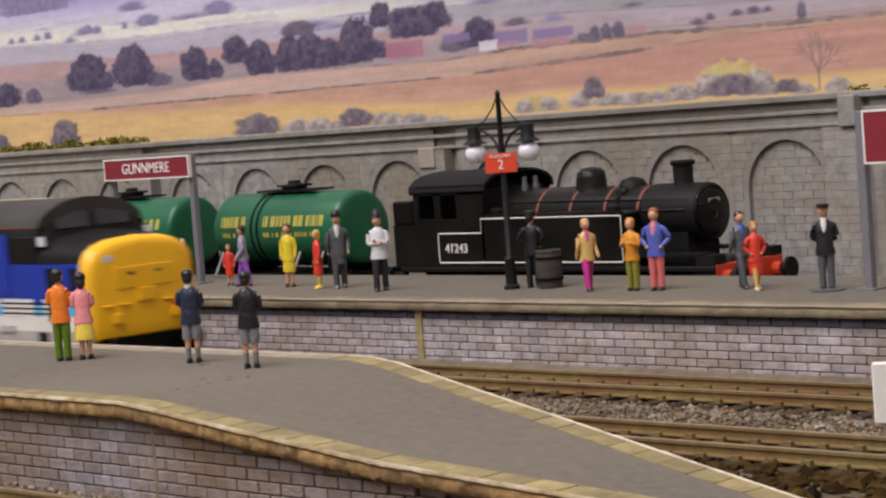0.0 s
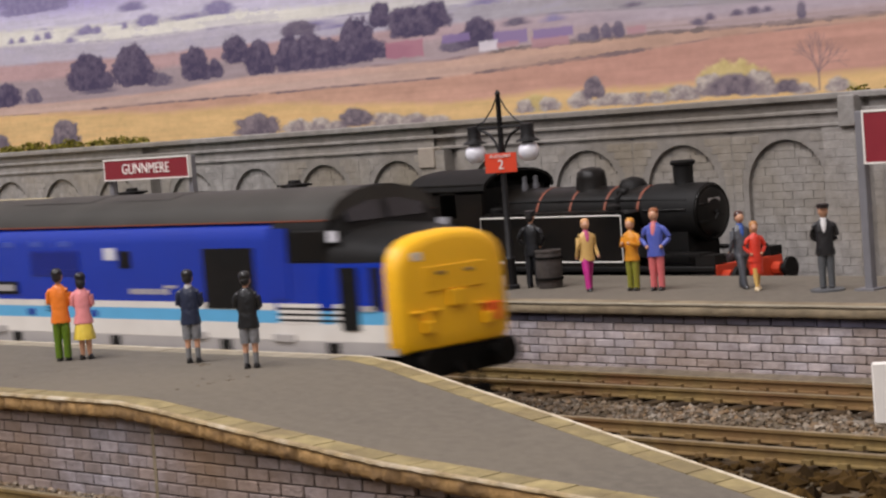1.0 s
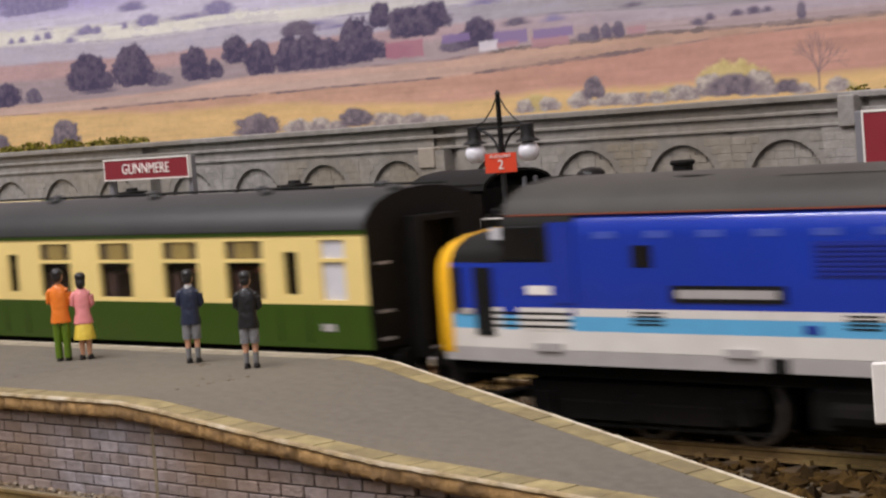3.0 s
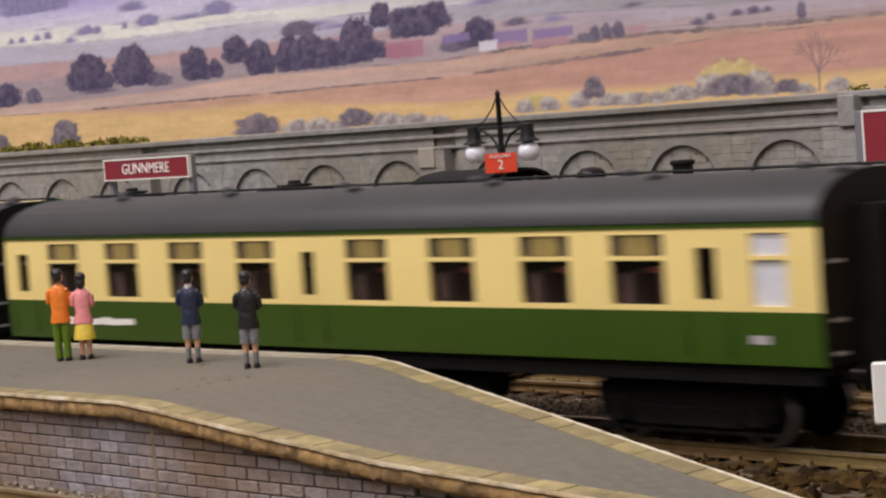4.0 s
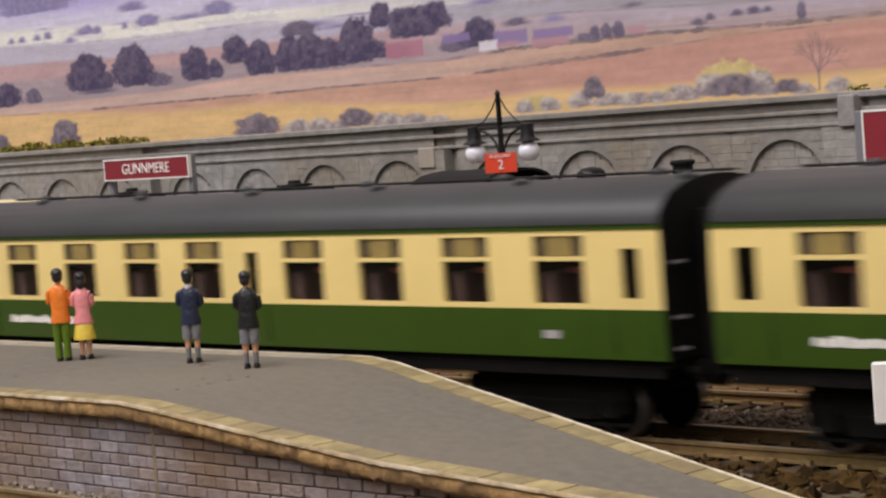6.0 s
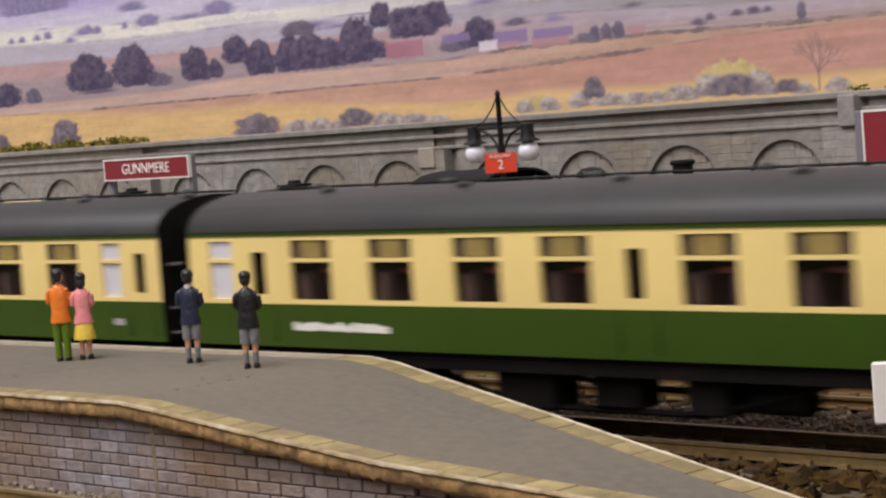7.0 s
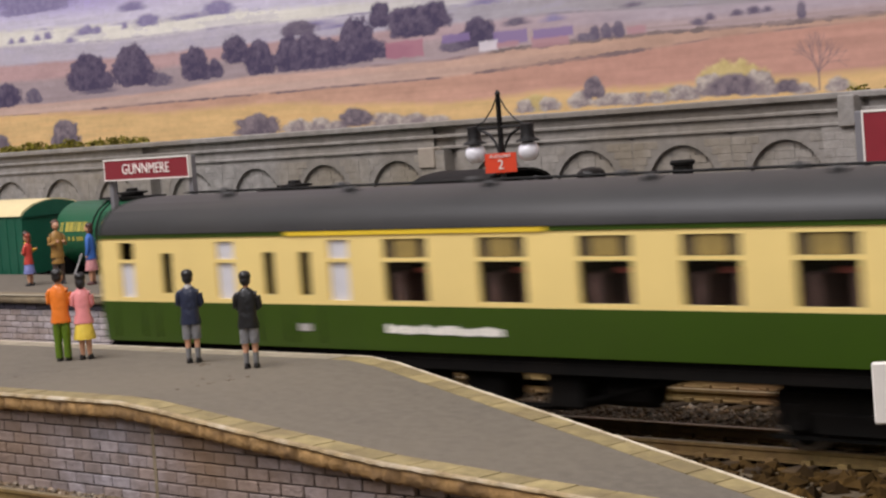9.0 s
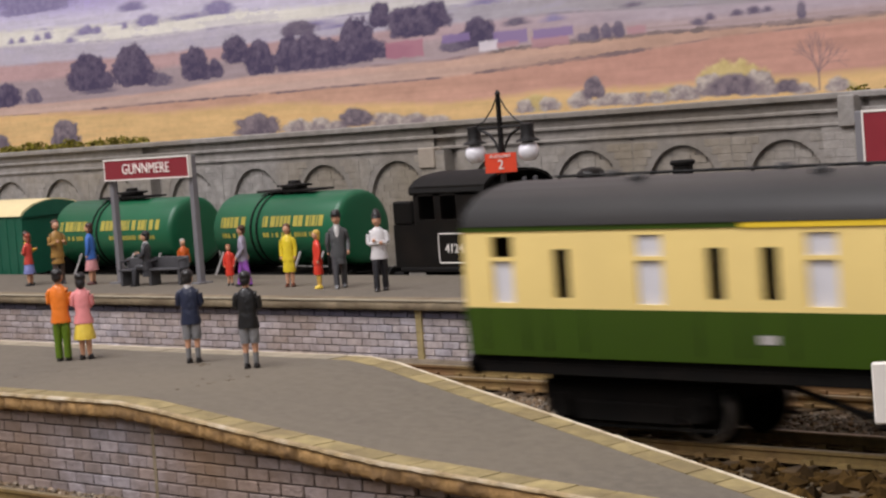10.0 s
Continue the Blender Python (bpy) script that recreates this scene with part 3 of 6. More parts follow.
    b.ball((0, -0.15, 21.1), (1.36, 1.5, 1.7), 10, slot=2)
    b.ball((0, -1.5, 20.95), (0.25, 0.3, 0.35), 6, slot=2)
    b.ball((0, 0.22, 21.95), (1.52, 1.52, 1.35), 10, slot=3)
    b.ball((0, 0.55, 20.95), (1.3, 1.05, 1.35), 9, slot=3)
    if style in ("skirt", "dress"):
        b.ball((0, 0.75, 20.3), (1.3, 0.95, 1.6), 8, slot=3)
    if hat == "cap":
        b.limb([(0, 0, 22.0, 1.42, 1.5), (0, 0, 22.4, 1.7, 1.75), (0, 0, 23.0, 1.6, 1.65), (0, 0, 23.2, 0.9, 0.9)], 10, slot=3)
        b.limb([(0, -1.4, 21.95, 1.1, 0.9), (0, -1.45, 22.15, 1.05, 0.85)], 10, slot=3)
    elif hat == "bowler":
        b.limb([(0, 0, 22.0, 1.95, 2.1), (0, 0, 22.2, 1.95, 2.1), (0, 0, 22.25, 1.4, 1.5), (0, 0, 23.3, 1.35, 1.45), (0, 0, 23.9, 0.8, 0.9)], 12, slot=3)
    elif hat == "helmet":
        b.limb([(0, 0, 21.9, 1.55, 1.7), (0, 0, 22.15, 1.5, 1.6), (0, 0, 23.3, 1.3, 1.4), (0, 0, 24.4, 0.75, 0.8), (0, 0, 24.7, 0.2, 0.2)], 12, slot=3)
    for s in (-1, 1):
        sh = (s * 2.5 * w, 0.05, 17.3)
        if arms == "down":
            el, ha = (s * 3.15 * w, 0.35 + s * st * 0.8, 14.2), (s * 3.0 * w, -0.4 - s * st * 1.2, 11.2)
        elif arms == "crossed":
            el, ha = (s * 3.0 * w, -0.5, 14.2), (-s * 0.6, -2.1, 14.8 + s * 0.35)
        elif arms == "hips":
            el, ha = (s * 4.3 * w, 0.5, 14.6), (s * 2.4 * w, -0.9, 12.6)
        elif arms == "back":
            el, ha = (s * 3.3 * w, 0.9, 14.3), (s * 0.5, 1.9, 12.4)
        else:
            el, ha = (s * 3.2 * w, -0.6, 14.3), (s * 1.4, -3.2, 15.2)
        pts = [Vector(q) for q in ((s * 1.5 * w, 0, 17.9), sh, el, ha)]
        mid = [pts[0], pts[0].lerp(pts[1], 0.6), pts[1].lerp(pts[2], 0.12), pts[1].lerp(pts[2], 0.45), pts[1].lerp(pts[2], 0.85), pts[2].lerp(pts[3], 0.15), pts[2].lerp(pts[3], 0.6), pts[3]]
        b.tube(mid, [0.55, 0.8, 0.86, 0.8, 0.74, 0.72, 0.66, 0.58], 9, slot=0)
        d = (Vector(ha) - Vector(el)).normalized()
        p = Vector(ha) + d * 0.55
        b.ball(tuple(p), (0.52, 0.55, 0.62), 7, slot=2)
    if "bag" in extra:
        b.box(-4.6, -2.9, -1.6, 1.4, 8.4, 10.8, 7, c=0.3)
        b.tube([(-3.75, -0.8, 10.7), (-3.7, -0.4, 11.6), (-3.7, 0.3, 11.6), (-3.75, 0.7, 10.7)], 0.15, 5, slot=7)
    if base:
        b.limb([(0, 0, -0.05, 4.6, 4.6), (0, 0, 0.5, 4.6, 4.6), (0, 0, 0.75, 4.1, 4.1)], 20, slot=1)
    if sit:
        b.v = b.v[:legs_end] + [(px, py, pz - 4.2) for px, py, pz in b.v[legs_end:]]
    b.v = [(px * k, py * k, pz * k) for px, py, pz in b.v]
    ob = solid("figurine", b, mats, label, "figurine", "model figures on the platforms", smooth=55)
    ob.matrix_basis = pose(x * MM, y * MM, z * MM, 0, lean, rz)
    return ob


# ---- rolling stock ----
def wheelset(parent, x, r, gauge=15.4):
    """Two wheels on an axle, one part that rolls."""
    h = gauge / 2
    half = [(h + 1.5, r * 0.2, 1), (h + 1.5, r * 0.86, 1), (h + 1.95, r * 0.86, 0), (h + 1.95, r - 0.15, 0), (h + 1.8, r, 0), (h, r, 1), (h, r + 0.7, 1), (h - 0.5, r + 0.7, 1), (h - 0.5, 0.9, 1)]
    rings = [(-y, rr) for y, rr, _ in half] + [(y, rr) for y, rr, _ in reversed(half)]
    slots = [k for _, _, k in half] + [k for _, _, k in reversed(half[:-1])]
    n = 24
    b = Build().loft([[(rr * math.cos(2 * math.pi * j / n), y, rr * math.sin(2 * math.pi * j / n)) for j in range(n)] for y, rr in rings], 1)
    for i, k in enumerate(slots):
        b.m[i * n:(i + 1) * n] = [k] * n
    ob = part("wheelset", b, [M["steel"], M["frame_black"]], parent, "dark wheels with bright steel treads", smooth=40)
    ob.matrix_basis = pose(x * MM, 0, r * MM)
    return ob


def bogie(parent, xc, bases, r, name="bogie"):
    o = new(name)
    o.parent = parent
    o.matrix_basis = pose(xc * MM, 0, 0)
    half = max(abs(v) for v in bases)
    b = Build()
    for s in (-1, 1):
        y = s * 12.2
        b.box(-half - 5, half + 5, y - 0.7, y + 0.7, 7.6, 11.6, c=0.3)
        b.box(-half + 4, half - 4, y - 1.0, y + 1.0, 3.6, 7.8, c=0.4)
        b.box(-half - 6, half + 6, y - 0.4, y + 0.4, 2.6, 3.3)
        for v in bases:
            b.box(v - 2.3, v + 2.3, y - 1.2 if s < 0 else y - 0.5, y + 0.5 if s < 0 else y + 1.2, 4.2, 9.2, c=0.3)
            for w in (-3.6, 3.6):
                b.lathe(v + w, y, [(0.9, 5.2), (0.9, 8.4)], 8)
        b.box(-4, 4, y - 0.9, y + 0.9, 4.0, 7.5, c=0.3)
    b.box(-half - 4.5, half + 4.5, -11.4, 11.4, 9.8, 14.6)
    b.box(-half - 5, -half - 3.6, -12, 12, 8, 10)
    b.box(half + 3.6, half + 5, -12, 12, 8, 10)
    fr = new("bogie_frame", b.mesh("bogie_frame", M["frame_black"]))
    fr.parent = o
    return o, [wheelset(o, v, r) for v in bases]


ROOF = [(18.2, 42.9), (18.0, 44.3), (16.8, 46.2), (14.3, 48.3), (10.5, 49.8), (5.5, 50.8), (0, 51.1)]


def mirror(prof):
    return prof + [(-y, z) for y, z in reversed(prof) if y]


def side_y(z):
    """The slightly curved body side of a coach."""
    return 18.0 - 0.0022 * (z - 30) ** 2


def panel(x0, x1, z0, z1, openings, sgn, thick=0.9):
    """A side panel of one piece with real openings (xa, xb, za, zb)."""
    xs = sorted({x0, x1} | {v for o in openings for v in o[:2] if x0 < v < x1})
    zs = sorted({z0, z1} | {v for o in openings for v in o[2:] if z0 < v < z1} | {z0 + (z1 - z0) * k / 4 for k in (1, 2, 3)})
    nx, nz = len(xs), len(zs)
    vs = [(x, sgn * (side_y(z) - d), z) for d in (0, thick) for x in xs for z in zs]
    idx = lambda d, i, k: d * nx * nz + i * nz + k
    full = {(i, k) for i in range(nx - 1) for k in range(nz - 1) if not any(o[0] < (xs[i] + xs[i + 1]) / 2 < o[1] and o[2] < (zs[k] + zs[k + 1]) / 2 < o[3] for o in openings)}
    fs = []
    for i, k in full:
        a, b, c, d = (i, k), (i + 1, k), (i + 1, k + 1), (i, k + 1)
        fs.append(tuple(idx(0, *q) for q in (a, b, c, d)))
        fs.append(tuple(idx(1, *q) for q in (d, c, b, a)))
        for nb, p, q in (((i, k - 1), a, b), ((i + 1, k), b, c), ((i, k + 1), c, d), ((i - 1, k), d, a)):
            if nb not in full:
                fs.append((idx(0, *p), idx(0, *q), idx(1, *q), idx(1, *p)))
    return Build().add(vs, fs)


def coach(label, wins, seatcol, yellow=None, marks=(), tag_x=(36.5, 66.5)):
    """A coach whose rear end is x = 0 and front end x = 260. wins: (xa, xb, kind)."""
    L = 260.0
    t = thing("coach", label, "railway coach", group="coaches of the train")
    holes = []
    for xa, xb, kd in wins:
        holes.append((xa, xb, 28.6, 38.2) if kd == "n" else (xa, xb, 27.5, 40.8))
    for s in (-1, 1):
        part("upper_side", panel(0, L, 26.5, 41.9, holes, s), M["cream"], t, "cream upper body side")
        part("lower_side", panel(0, L, 16.8, 26.5, [], s), M["green"], t, "dark green lower body side")
        y0, y1 = sorted((s * 17.2, s * 17.95))
        part("cantrail", Build().box(0, L, y0, y1, 41.9, 42.9), M["green"], t, "dark green cantrail strip")
    if yellow:
        part("first_class_band", Build().box(yellow[0], yellow[1], -18.05, -17.75, 41.8, 42.8), M["first_yellow"], t, "yellow first class band")
    pr = mirror(ROOF)
    part("roof", Build().loft([[(x, y * k, 42.9 + (z - 42.9) * k2) for y, z in pr] for x, k, k2 in ((0, 0.97, 0.95), (0.8, 1, 1), (L - 0.8, 1, 1), (L, 0.97, 0.95))]), M["roof_grey"], t, "dark grey curved roof", smooth=35)
    for x in range(20, 256, 44):
        part("roof_vent", Build().limb([(x, 7.0, 49.6, 1.9, 1.6), (x, 7.0, 51.6, 1.9, 1.6), (x, 7.0, 52.2, 1.2, 1.0)], 10), M["roof_grey"], t, smooth=40)
        part("roof_vent", Build().limb([(x + 18, -6.0, 49.6, 1.9, 1.4), (x + 18, -6.0, 51.3, 1.9, 1.4), (x + 18, -6.0, 51.8, 1.2, 0.9)], 10), M["roof_grey"], t, smooth=40)
    part("roof_conduit", Build().tube([(2, 9.0, 51.2), (L - 2, 9.0, 51.2)], 0.35, 6), M["black"], t)
    body = [(17.5, 16.8), (17.9, 24), (17.9, 38), (17.9, 42.6)] + ROOF[1:]
    for x0, x1 in ((-0.4, -0.03), (L + 0.03, L + 0.4)):
        part("end_wall", Build().loft([[(x, y, z) for y, z in mirror(body)] for x in (x0, x1)]), M["black"], t, "black coach end")
    for x0, x1 in ((-5.2, 0.4), (L - 0.4, L + 5.2)):
        g = Build()
        g.box(x0, x1, -6.4, -5.2, 15, 43.5), g.box(x0, x1, 5.2, 6.4, 15, 43.5), g.box(x0, x1, -6.4, 6.4, 43.5, 44.7), g.box(x0, x1, -6.4, 6.4, 13.8, 15)
        part("gangway", g, M["black"], t, "black gangway bellows")
        for z in (18.5, 24.5, 35):
            xo = x0 - 0.2 if x0 < 0 else x1 + 0.2
            bx = sorted((xo, xo + (0.6 if x0 < 0 else -0.6)))
            part("end_step", Build().box(-0.6 if x0 < 0 else L - 0.1, 0.1 if x0 < 0 else L + 0.6, -15.5, -11.5, z, z + 0.6), M["pale_grey"], t)
        d = -1 if x0 < 0 else 1
        xe = 0 if x0 < 0 else L
        for s in (-1, 1):
            part("buffer", Build().tube([(xe, s * 11.5, 14.2), (xe + d * 4, s * 11.5, 14.2)], 1.0, 8).tube([(xe + d * 4, s * 11.5, 14.2), (xe + d * 4.8, s * 11.5, 14.2)], 2.6, 12), M["frame_black"], t)
    inn = Build()
    inn.box(1.5, L - 1.5, -16.6, 16.6, 16.9, 18.5)
    inn.box(1.5, L - 1.5, -16.3, 16.3, 42.6, 43.2)
    part("interior_floor", inn, M["interior"], t, "dark brown interior")
    part("corridor_wall", Build().box(1.5, L - 1.5, 5.5, 6.2, 18.5, 42.6), M["interior"], t, "dark interior partition")
    for xa, xb, kd in wins:
        m = (xa + xb) / 2
        if kd == "w":
            for s in (-1, 1):
                za, zb = 27.5, 40.8
                y = s * (side_y(34) - 0.75)
                w = part("window", Build().box(xa, xb, min(y, y + 0.3), max(y, y + 0.3), za, zb), M["frosted"], t, "frosted white window")
                part("glazing_bar", Build().box(xa, xb, *sorted((y - s * 0.1, y + s * 0.6)), 35.9, 36.7), M["cream"], w)
        elif kd == "d":
            for s in (-1, 1):
                y = s * (side_y(34) - 0.75)
                w = part("window", Build().box(xa, xb, *sorted((y, y + 0.3)), 27.5, 35.9), M["frosted"], t, "half frosted door window")
                part("glazing_bar", Build().box(xa, xb, *sorted((y - s * 0.1, y + s * 0.6)), 35.9, 36.7), M["cream"], w)
        elif kd == "n":
            for s in (-1, 1):
                y = s * (side_y(34) - 0.8)
                w = part("window", Build().box(xa, xb, *sorted((y, y + 0.2)), 28.6, 38.2), M["glass"], t, "narrow door window")
                w.visible_shadow = False
        else:
            for s in (-1, 1):
                y = s * (side_y(34) - 0.8)
                w = part("window", Build().box(xa, xb, *sorted((y, y + 0.2)), 27.5, 36.0), M["glass"], t, "large coach window with brown top lights")
                w.visible_shadow = False
                f = Build()
                o = sorted((y - s * 0.1, y + s * 0.75))
                f.box(xa, xb, *o, 35.9, 36.75)
                part("glazing_bar", f, M["cream"], w)
                for k in range(4):
                    a = xa + (xb - xa) * k / 4
                    inner = k in (1, 2)
                    v = Build().box(a + 0.15, a + (xb - xa) / 4 - 0.15, *sorted((y - s * 0.1, y + s * (0.3 if inner else 0.1))), 36.9, 40.7)
                    part("top_light", v, M["blind_pale"] if inner else M["blind"], w, "olive sliding top light" if inner else "dark sliding top light")
            for sx in (-5.0, 5.0):
                st = Build()
                st.box(m + sx - 1.6, m + sx + 1.6, -15.8, -4, 18.5, 33.5, 0, c=0.5)
                part("seat", st, M["seat"], t)
            part("headrest", Build().box(m - 2.2, m + 2.6, -12.6, -12.0, 33.0, 34.2, c=0.2), seatcol, t, "small red headrest cover")
            part("table", Build().box(m - 3, m + 3, -15.0, -8, 26.0, 26.7, c=0.2), M["seat"], t)
    # door joints and grab rails
    for xa, xb, kd in wins:
        if kd in ("n", "d"):
            for gx in (xa - 2.6, xb + 2.6):
                part("door_joint", Build().box(gx - 0.1, gx + 0.1, -side_y(24) - 0.06, -side_y(24) + 0.5, 18, 26.4), M["black"], t)
    # plain bar in place of the coach lettering
    n = 0
    xx = tag_x[0]
    while xx < tag_x[1]:
        w = R1.choice((1.6, 2.2, 2.8))
        zz = 20.6 + R1.uniform(-0.15, 0.15)
        part("lettering_bar", Build().box(xx, xx + w, -side_y(21) - 0.12, -side_y(21) + 0.4, zz, zz + R1.choice((1.5, 1.9))), M["sign_white"], t)
        xx += w + 0.35
    for mx in marks:
        part("number_bar", Build().box(mx + 0.6, mx + 4.8, -side_y(21) - 0.12, -side_y(21) + 0.4, 20.6, 22.2), M["pale_grey"], t)
    part("underframe", Build().box(0, L, -16.4, 16.4, 15.2, 16.9), M["frame_black"], t, "black underframe")
    for s in (-1, 1):
        part("solebar", Build().box(2, L - 2, s * 16.2 - 0.5, s * 16.2 + 0.5, 13.2, 15.4), M["frame_black"], t)
        part("truss", Build().tube([(75, s * 13, 13), (100, s * 13, 6), (150, s * 13, 6), (180, s * 13, 13)], 0.7, 6), M["frame_black"], t)
    for xa, xb, ya, yb, za in ((96, 112, -15, -6, 5.5), (122, 134, -14.5, -7, 6.5), (146, 156, -15, -4, 6)):
        part("battery_box", Build().box(xa, xb, ya, yb, za, 13.5, c=0.5), M["frame_black"], t)
    part("vacuum_cylinder", Build().tube([(160, -10, 9.5), (172, -10, 9.5)], 3.2, 12), M["frame_black"], t)
    wheels = []
    for xc in (37.0, 223.0):
        wheels += bogie(t, xc, (-17, 17), 6.2)[1]
    return t, wheels


def diesel_end(t, far):
    """Nose, cab and livery of one end; x = 0 is the nose front."""
    def q(x):
        return x if not far else -234.0 - x

    def ring(x, hw, zt, z0, z1):
        """A slice of the rounded nose section between two heights."""
        z1 = min(z1, zt)

        def wide(z):
            k = max(0.0, (z - (zt - 8.0)) / 8.0)
            return hw * max(0.0, 1 - k ** 2.6) ** (1 / 2.6)

        full = [(wide(z0 + (z1 - z0) * k / 7), z0 + (z1 - z0) * k / 7) for k in range(8)]
        return [(q(x), y, z) for y, z in full] + [(q(x), -y, z) for y, z in reversed(full)]

    def band(nm, ma, x0, x1, z0, z1, label="", grow=0.0):
        def hw(x):
            return 17.7 if x <= -19 else 17.7 - (x + 19) / 19 * 1.2
        b = Build().loft([ring(x, hw(x) + grow, 43.6 - max(0, x + 19) * 0.14, z0, z1) for x in (x0, (x0 + x1) / 2, x1)])
        return part(nm, b, ma, t, label, smooth=40)

    band("nose_skirt", M["pale_grey"], -40, -0.8, 15.4, 18.3)
    band("nose_lower", M["white"], -40, -0.8, 18.3, 22.1)
    band("nose_stripe", M["light_blue"], -40, -0.8, 22.1, 25.0)
    band("nose_band", M["white"], -38, -16, 22.0, 26.6, grow=0.06)
    for z in (22.6, 23.9, 25.2):
        band("black_line", M["black"], -38, -16.5, z, z + 0.5, grow=0.12)
    band("nose_side", M["blue"], -40, -0.8, 25.0, 35.6)
    band("nose_top", M["black"], -33, -1.2, 35.6, 99, "black nose top")
    for x0, x1, z0 in ((-16.6, -11.2, 20.8), (-7.0, -4.2, 25.4)):
        band("grille", M["black"], x0, x1, z0, 34.6, "black nose grille", grow=0.2)
    band("step_plate", M["pale_grey"], -10.4, -5.8, 25.0, 26.2, grow=0.2)
    # yellow front
    b = Build()
    rings = []
    for x, hw, zt, z0 in ((-3.8 if far else -2.6, 16.95, 41.6, 15.3), (-1.6, 16.85, 41.4, 15.4), (0.2, 16.5, 41.0, 15.6), (1.0, 15.8, 40.3, 16.2), (1.3, 14.4, 39.1, 17.4)):
        full = [(hw - 1.2, z0), (hw, z0 + 2.0), (hw, zt - 8.0), (hw - 0.5, zt - 5.4), (hw - 2.0, zt - 3.2), (hw - 4.6, zt - 1.6), (hw - 8.5, zt - 0.6), (0, zt)]
        rings.append([(q(x), y, z) for y, z in full] + [(q(x), -y, z) for y, z in reversed(full[:-1])])
    b.loft(rings)
    face = part("nose_front", b, M["yellow"], t, "yellow warning front", smooth=35)

    def bit(nm, ma, y0, y1, z0, z1, d, c=0.2):
        x0, x1 = sorted((q(1.1), q(1.3 + d)))
        part(nm, Build().box(x0, x1, y0, y1, z0, z1, c=c), ma, face)

    bit("headcode_panel", M["yellow"], -9, 9, 28.2, 33.8, 0.35)
    for y in (-5.5, 3.0):
        bit("marker_lamp", M["coping"], y, y + 2.6, 31.6, 32.6, 0.5)
    for y in (-10.5, 8.0):
        bit("lamp_bracket", M["yellow"], y, y + 2.5, 19.6, 22.2, 1.2)
    bit("front_door_hinge", M["yellow"], -2.4, 2.6, 24.6, 28.2, 0.9)
    for y in (-13.5, -8.2, 5.6):
        bit("hose_cap", M["yellow"], y, y + 3, 24.0, 24.6, 0.8)
    bit("orange_socket", M["orange"], 8.6, 13.2, 20.0, 24.2, 0.7)
    bit("white_marker", M["white"], -12.2, -9.2, 35.2, 37.2, 0.1)
    # cab: sloping windscreen between nose and roof
    lo_p = [(16.6, 39.5), (15.8, 40.4), (14.4, 41.3), (9.6, 42.1), (4.8, 42.5), (0, 42.6)]
    hi_p = [(15.8, 44.5), (14.6, 46.8), (12.6, 48.9), (9.0, 50.7), (4.5, 51.6), (0, 51.9)]
    b = Build().loft([[(q(x), y, z) for y, z in mirror(p)] for x, p in ((-22.5, hi_p), (-20.7, hi_p))])
    part("cab_brow", b, M["black"], t, "black cab roof edge", smooth=40)
    b = Build()
    outer = [(-18.6, y, z) for y, z in mirror(lo_p)]
    upper = [(-21.0, y * 0.98, z) for y, z in mirror(hi_p)]
    b.loft([[(q(x), y, z) for x, y, z in outer], [(q(x), y, z) for x, y, z in upper]], caps=False, closed=False)
    b.add([(q(-18.6), 16.6, 39.5), (q(-21.0), 15.5, 44.5), (q(-22.5), 16.6, 39.5)], [(0, 1, 2)])
    b.add([(q(-18.6), -16.6, 39.5), (q(-21.0), -15.5, 44.5), (q(-22.5), -16.6, 39.5)], [(0, 1, 2)])
    part("cab_front", b, M["black"], t, "black windscreen surround", smooth=30)
    for y0, y1 in ((-11.6, -0.9), (0.9, 11.6)):
        b = Build()
        zt = lambda y: 49.4 - 0.020 * y * y
        f = lambda z: -18.6 - (z - 42.4) * 0.29 + 0.35
        pts = [(f(44.2), y0, 44.2), (f(44.2), y1, 44.2), (f(zt(y1)), y1, zt(y1)), (f(zt(y0)), y0, zt(y0))]
        bk = [(x - 0.6, y, z - 0.3) for x, y, z in pts]
        b.loft([[(q(x), y, z) for x, y, z in pts], [(q(x), y, z) for x, y, z in bk]])
        part("windscreen", b, M["smoke_glass"], t, "grey windscreen pane")
    for s in (-1, 1):
        x0, x1 = sorted((q(-31.5), q(-20.5)))
        w = part("cab_side_window", Build().box(x0, x1, s * 17.55 - 0.35, s * 17.55 + 0.35, 36.0, 42.8, c=0.2), M["black_gloss"], t, "black cab side window")
        x0, x1 = sorted((q(-20.2), q(-17.0)))
        part("white_card", Build().box(x0, x1, s * 16.9 - 0.3, s * 16.9 + 0.3, 40.2, 42.6), M["frosted"], t)
        x0, x1 = sorted((q(-35.5), q(-26.5)))
        if far:
            part("number_bar", Build().box(x0, x1, s * 17.75 - 0.15, s * 17.75 + 0.15, 29.2, 31.0), M["sign_white"], t)
        x0, x1 = sorted((q(-39.8), q(-33.4)))
        part("cab_door", Build().box(x0, x1, s * 17.75 - 0.2, s * 17.75 + 0.2, 27.6, 43.5), M["blue"], t, "blue cab door")
    # bufferbeam
    b = Build()
    xa, xb = sorted((q(-3), q(0.4)))
    b.box(xa, xb, -15, 15, 9.5, 16.2, c=0.3)
    d = -1 if far else 1
    for s in (-1, 1):
        b.tube([(q(0), s * 11.4, 13.4), (q(4.5), s * 11.4, 13.4)], 1.3, 10)
        b.tube([(q(4.5), s * 11.4, 13.4), (q(5.4), s * 11.4, 13.4)], 3.2, 14)
    b.tube([(q(0.4), 0, 12), (q(2.5), 0, 10), (q(2.8), 0, 6.5)], 0.8, 6)
    b.tube([(q(0.4), 5, 12), (q(2.2), 5, 9), (q(1.6), 5.5, 5)], 0.6, 6)
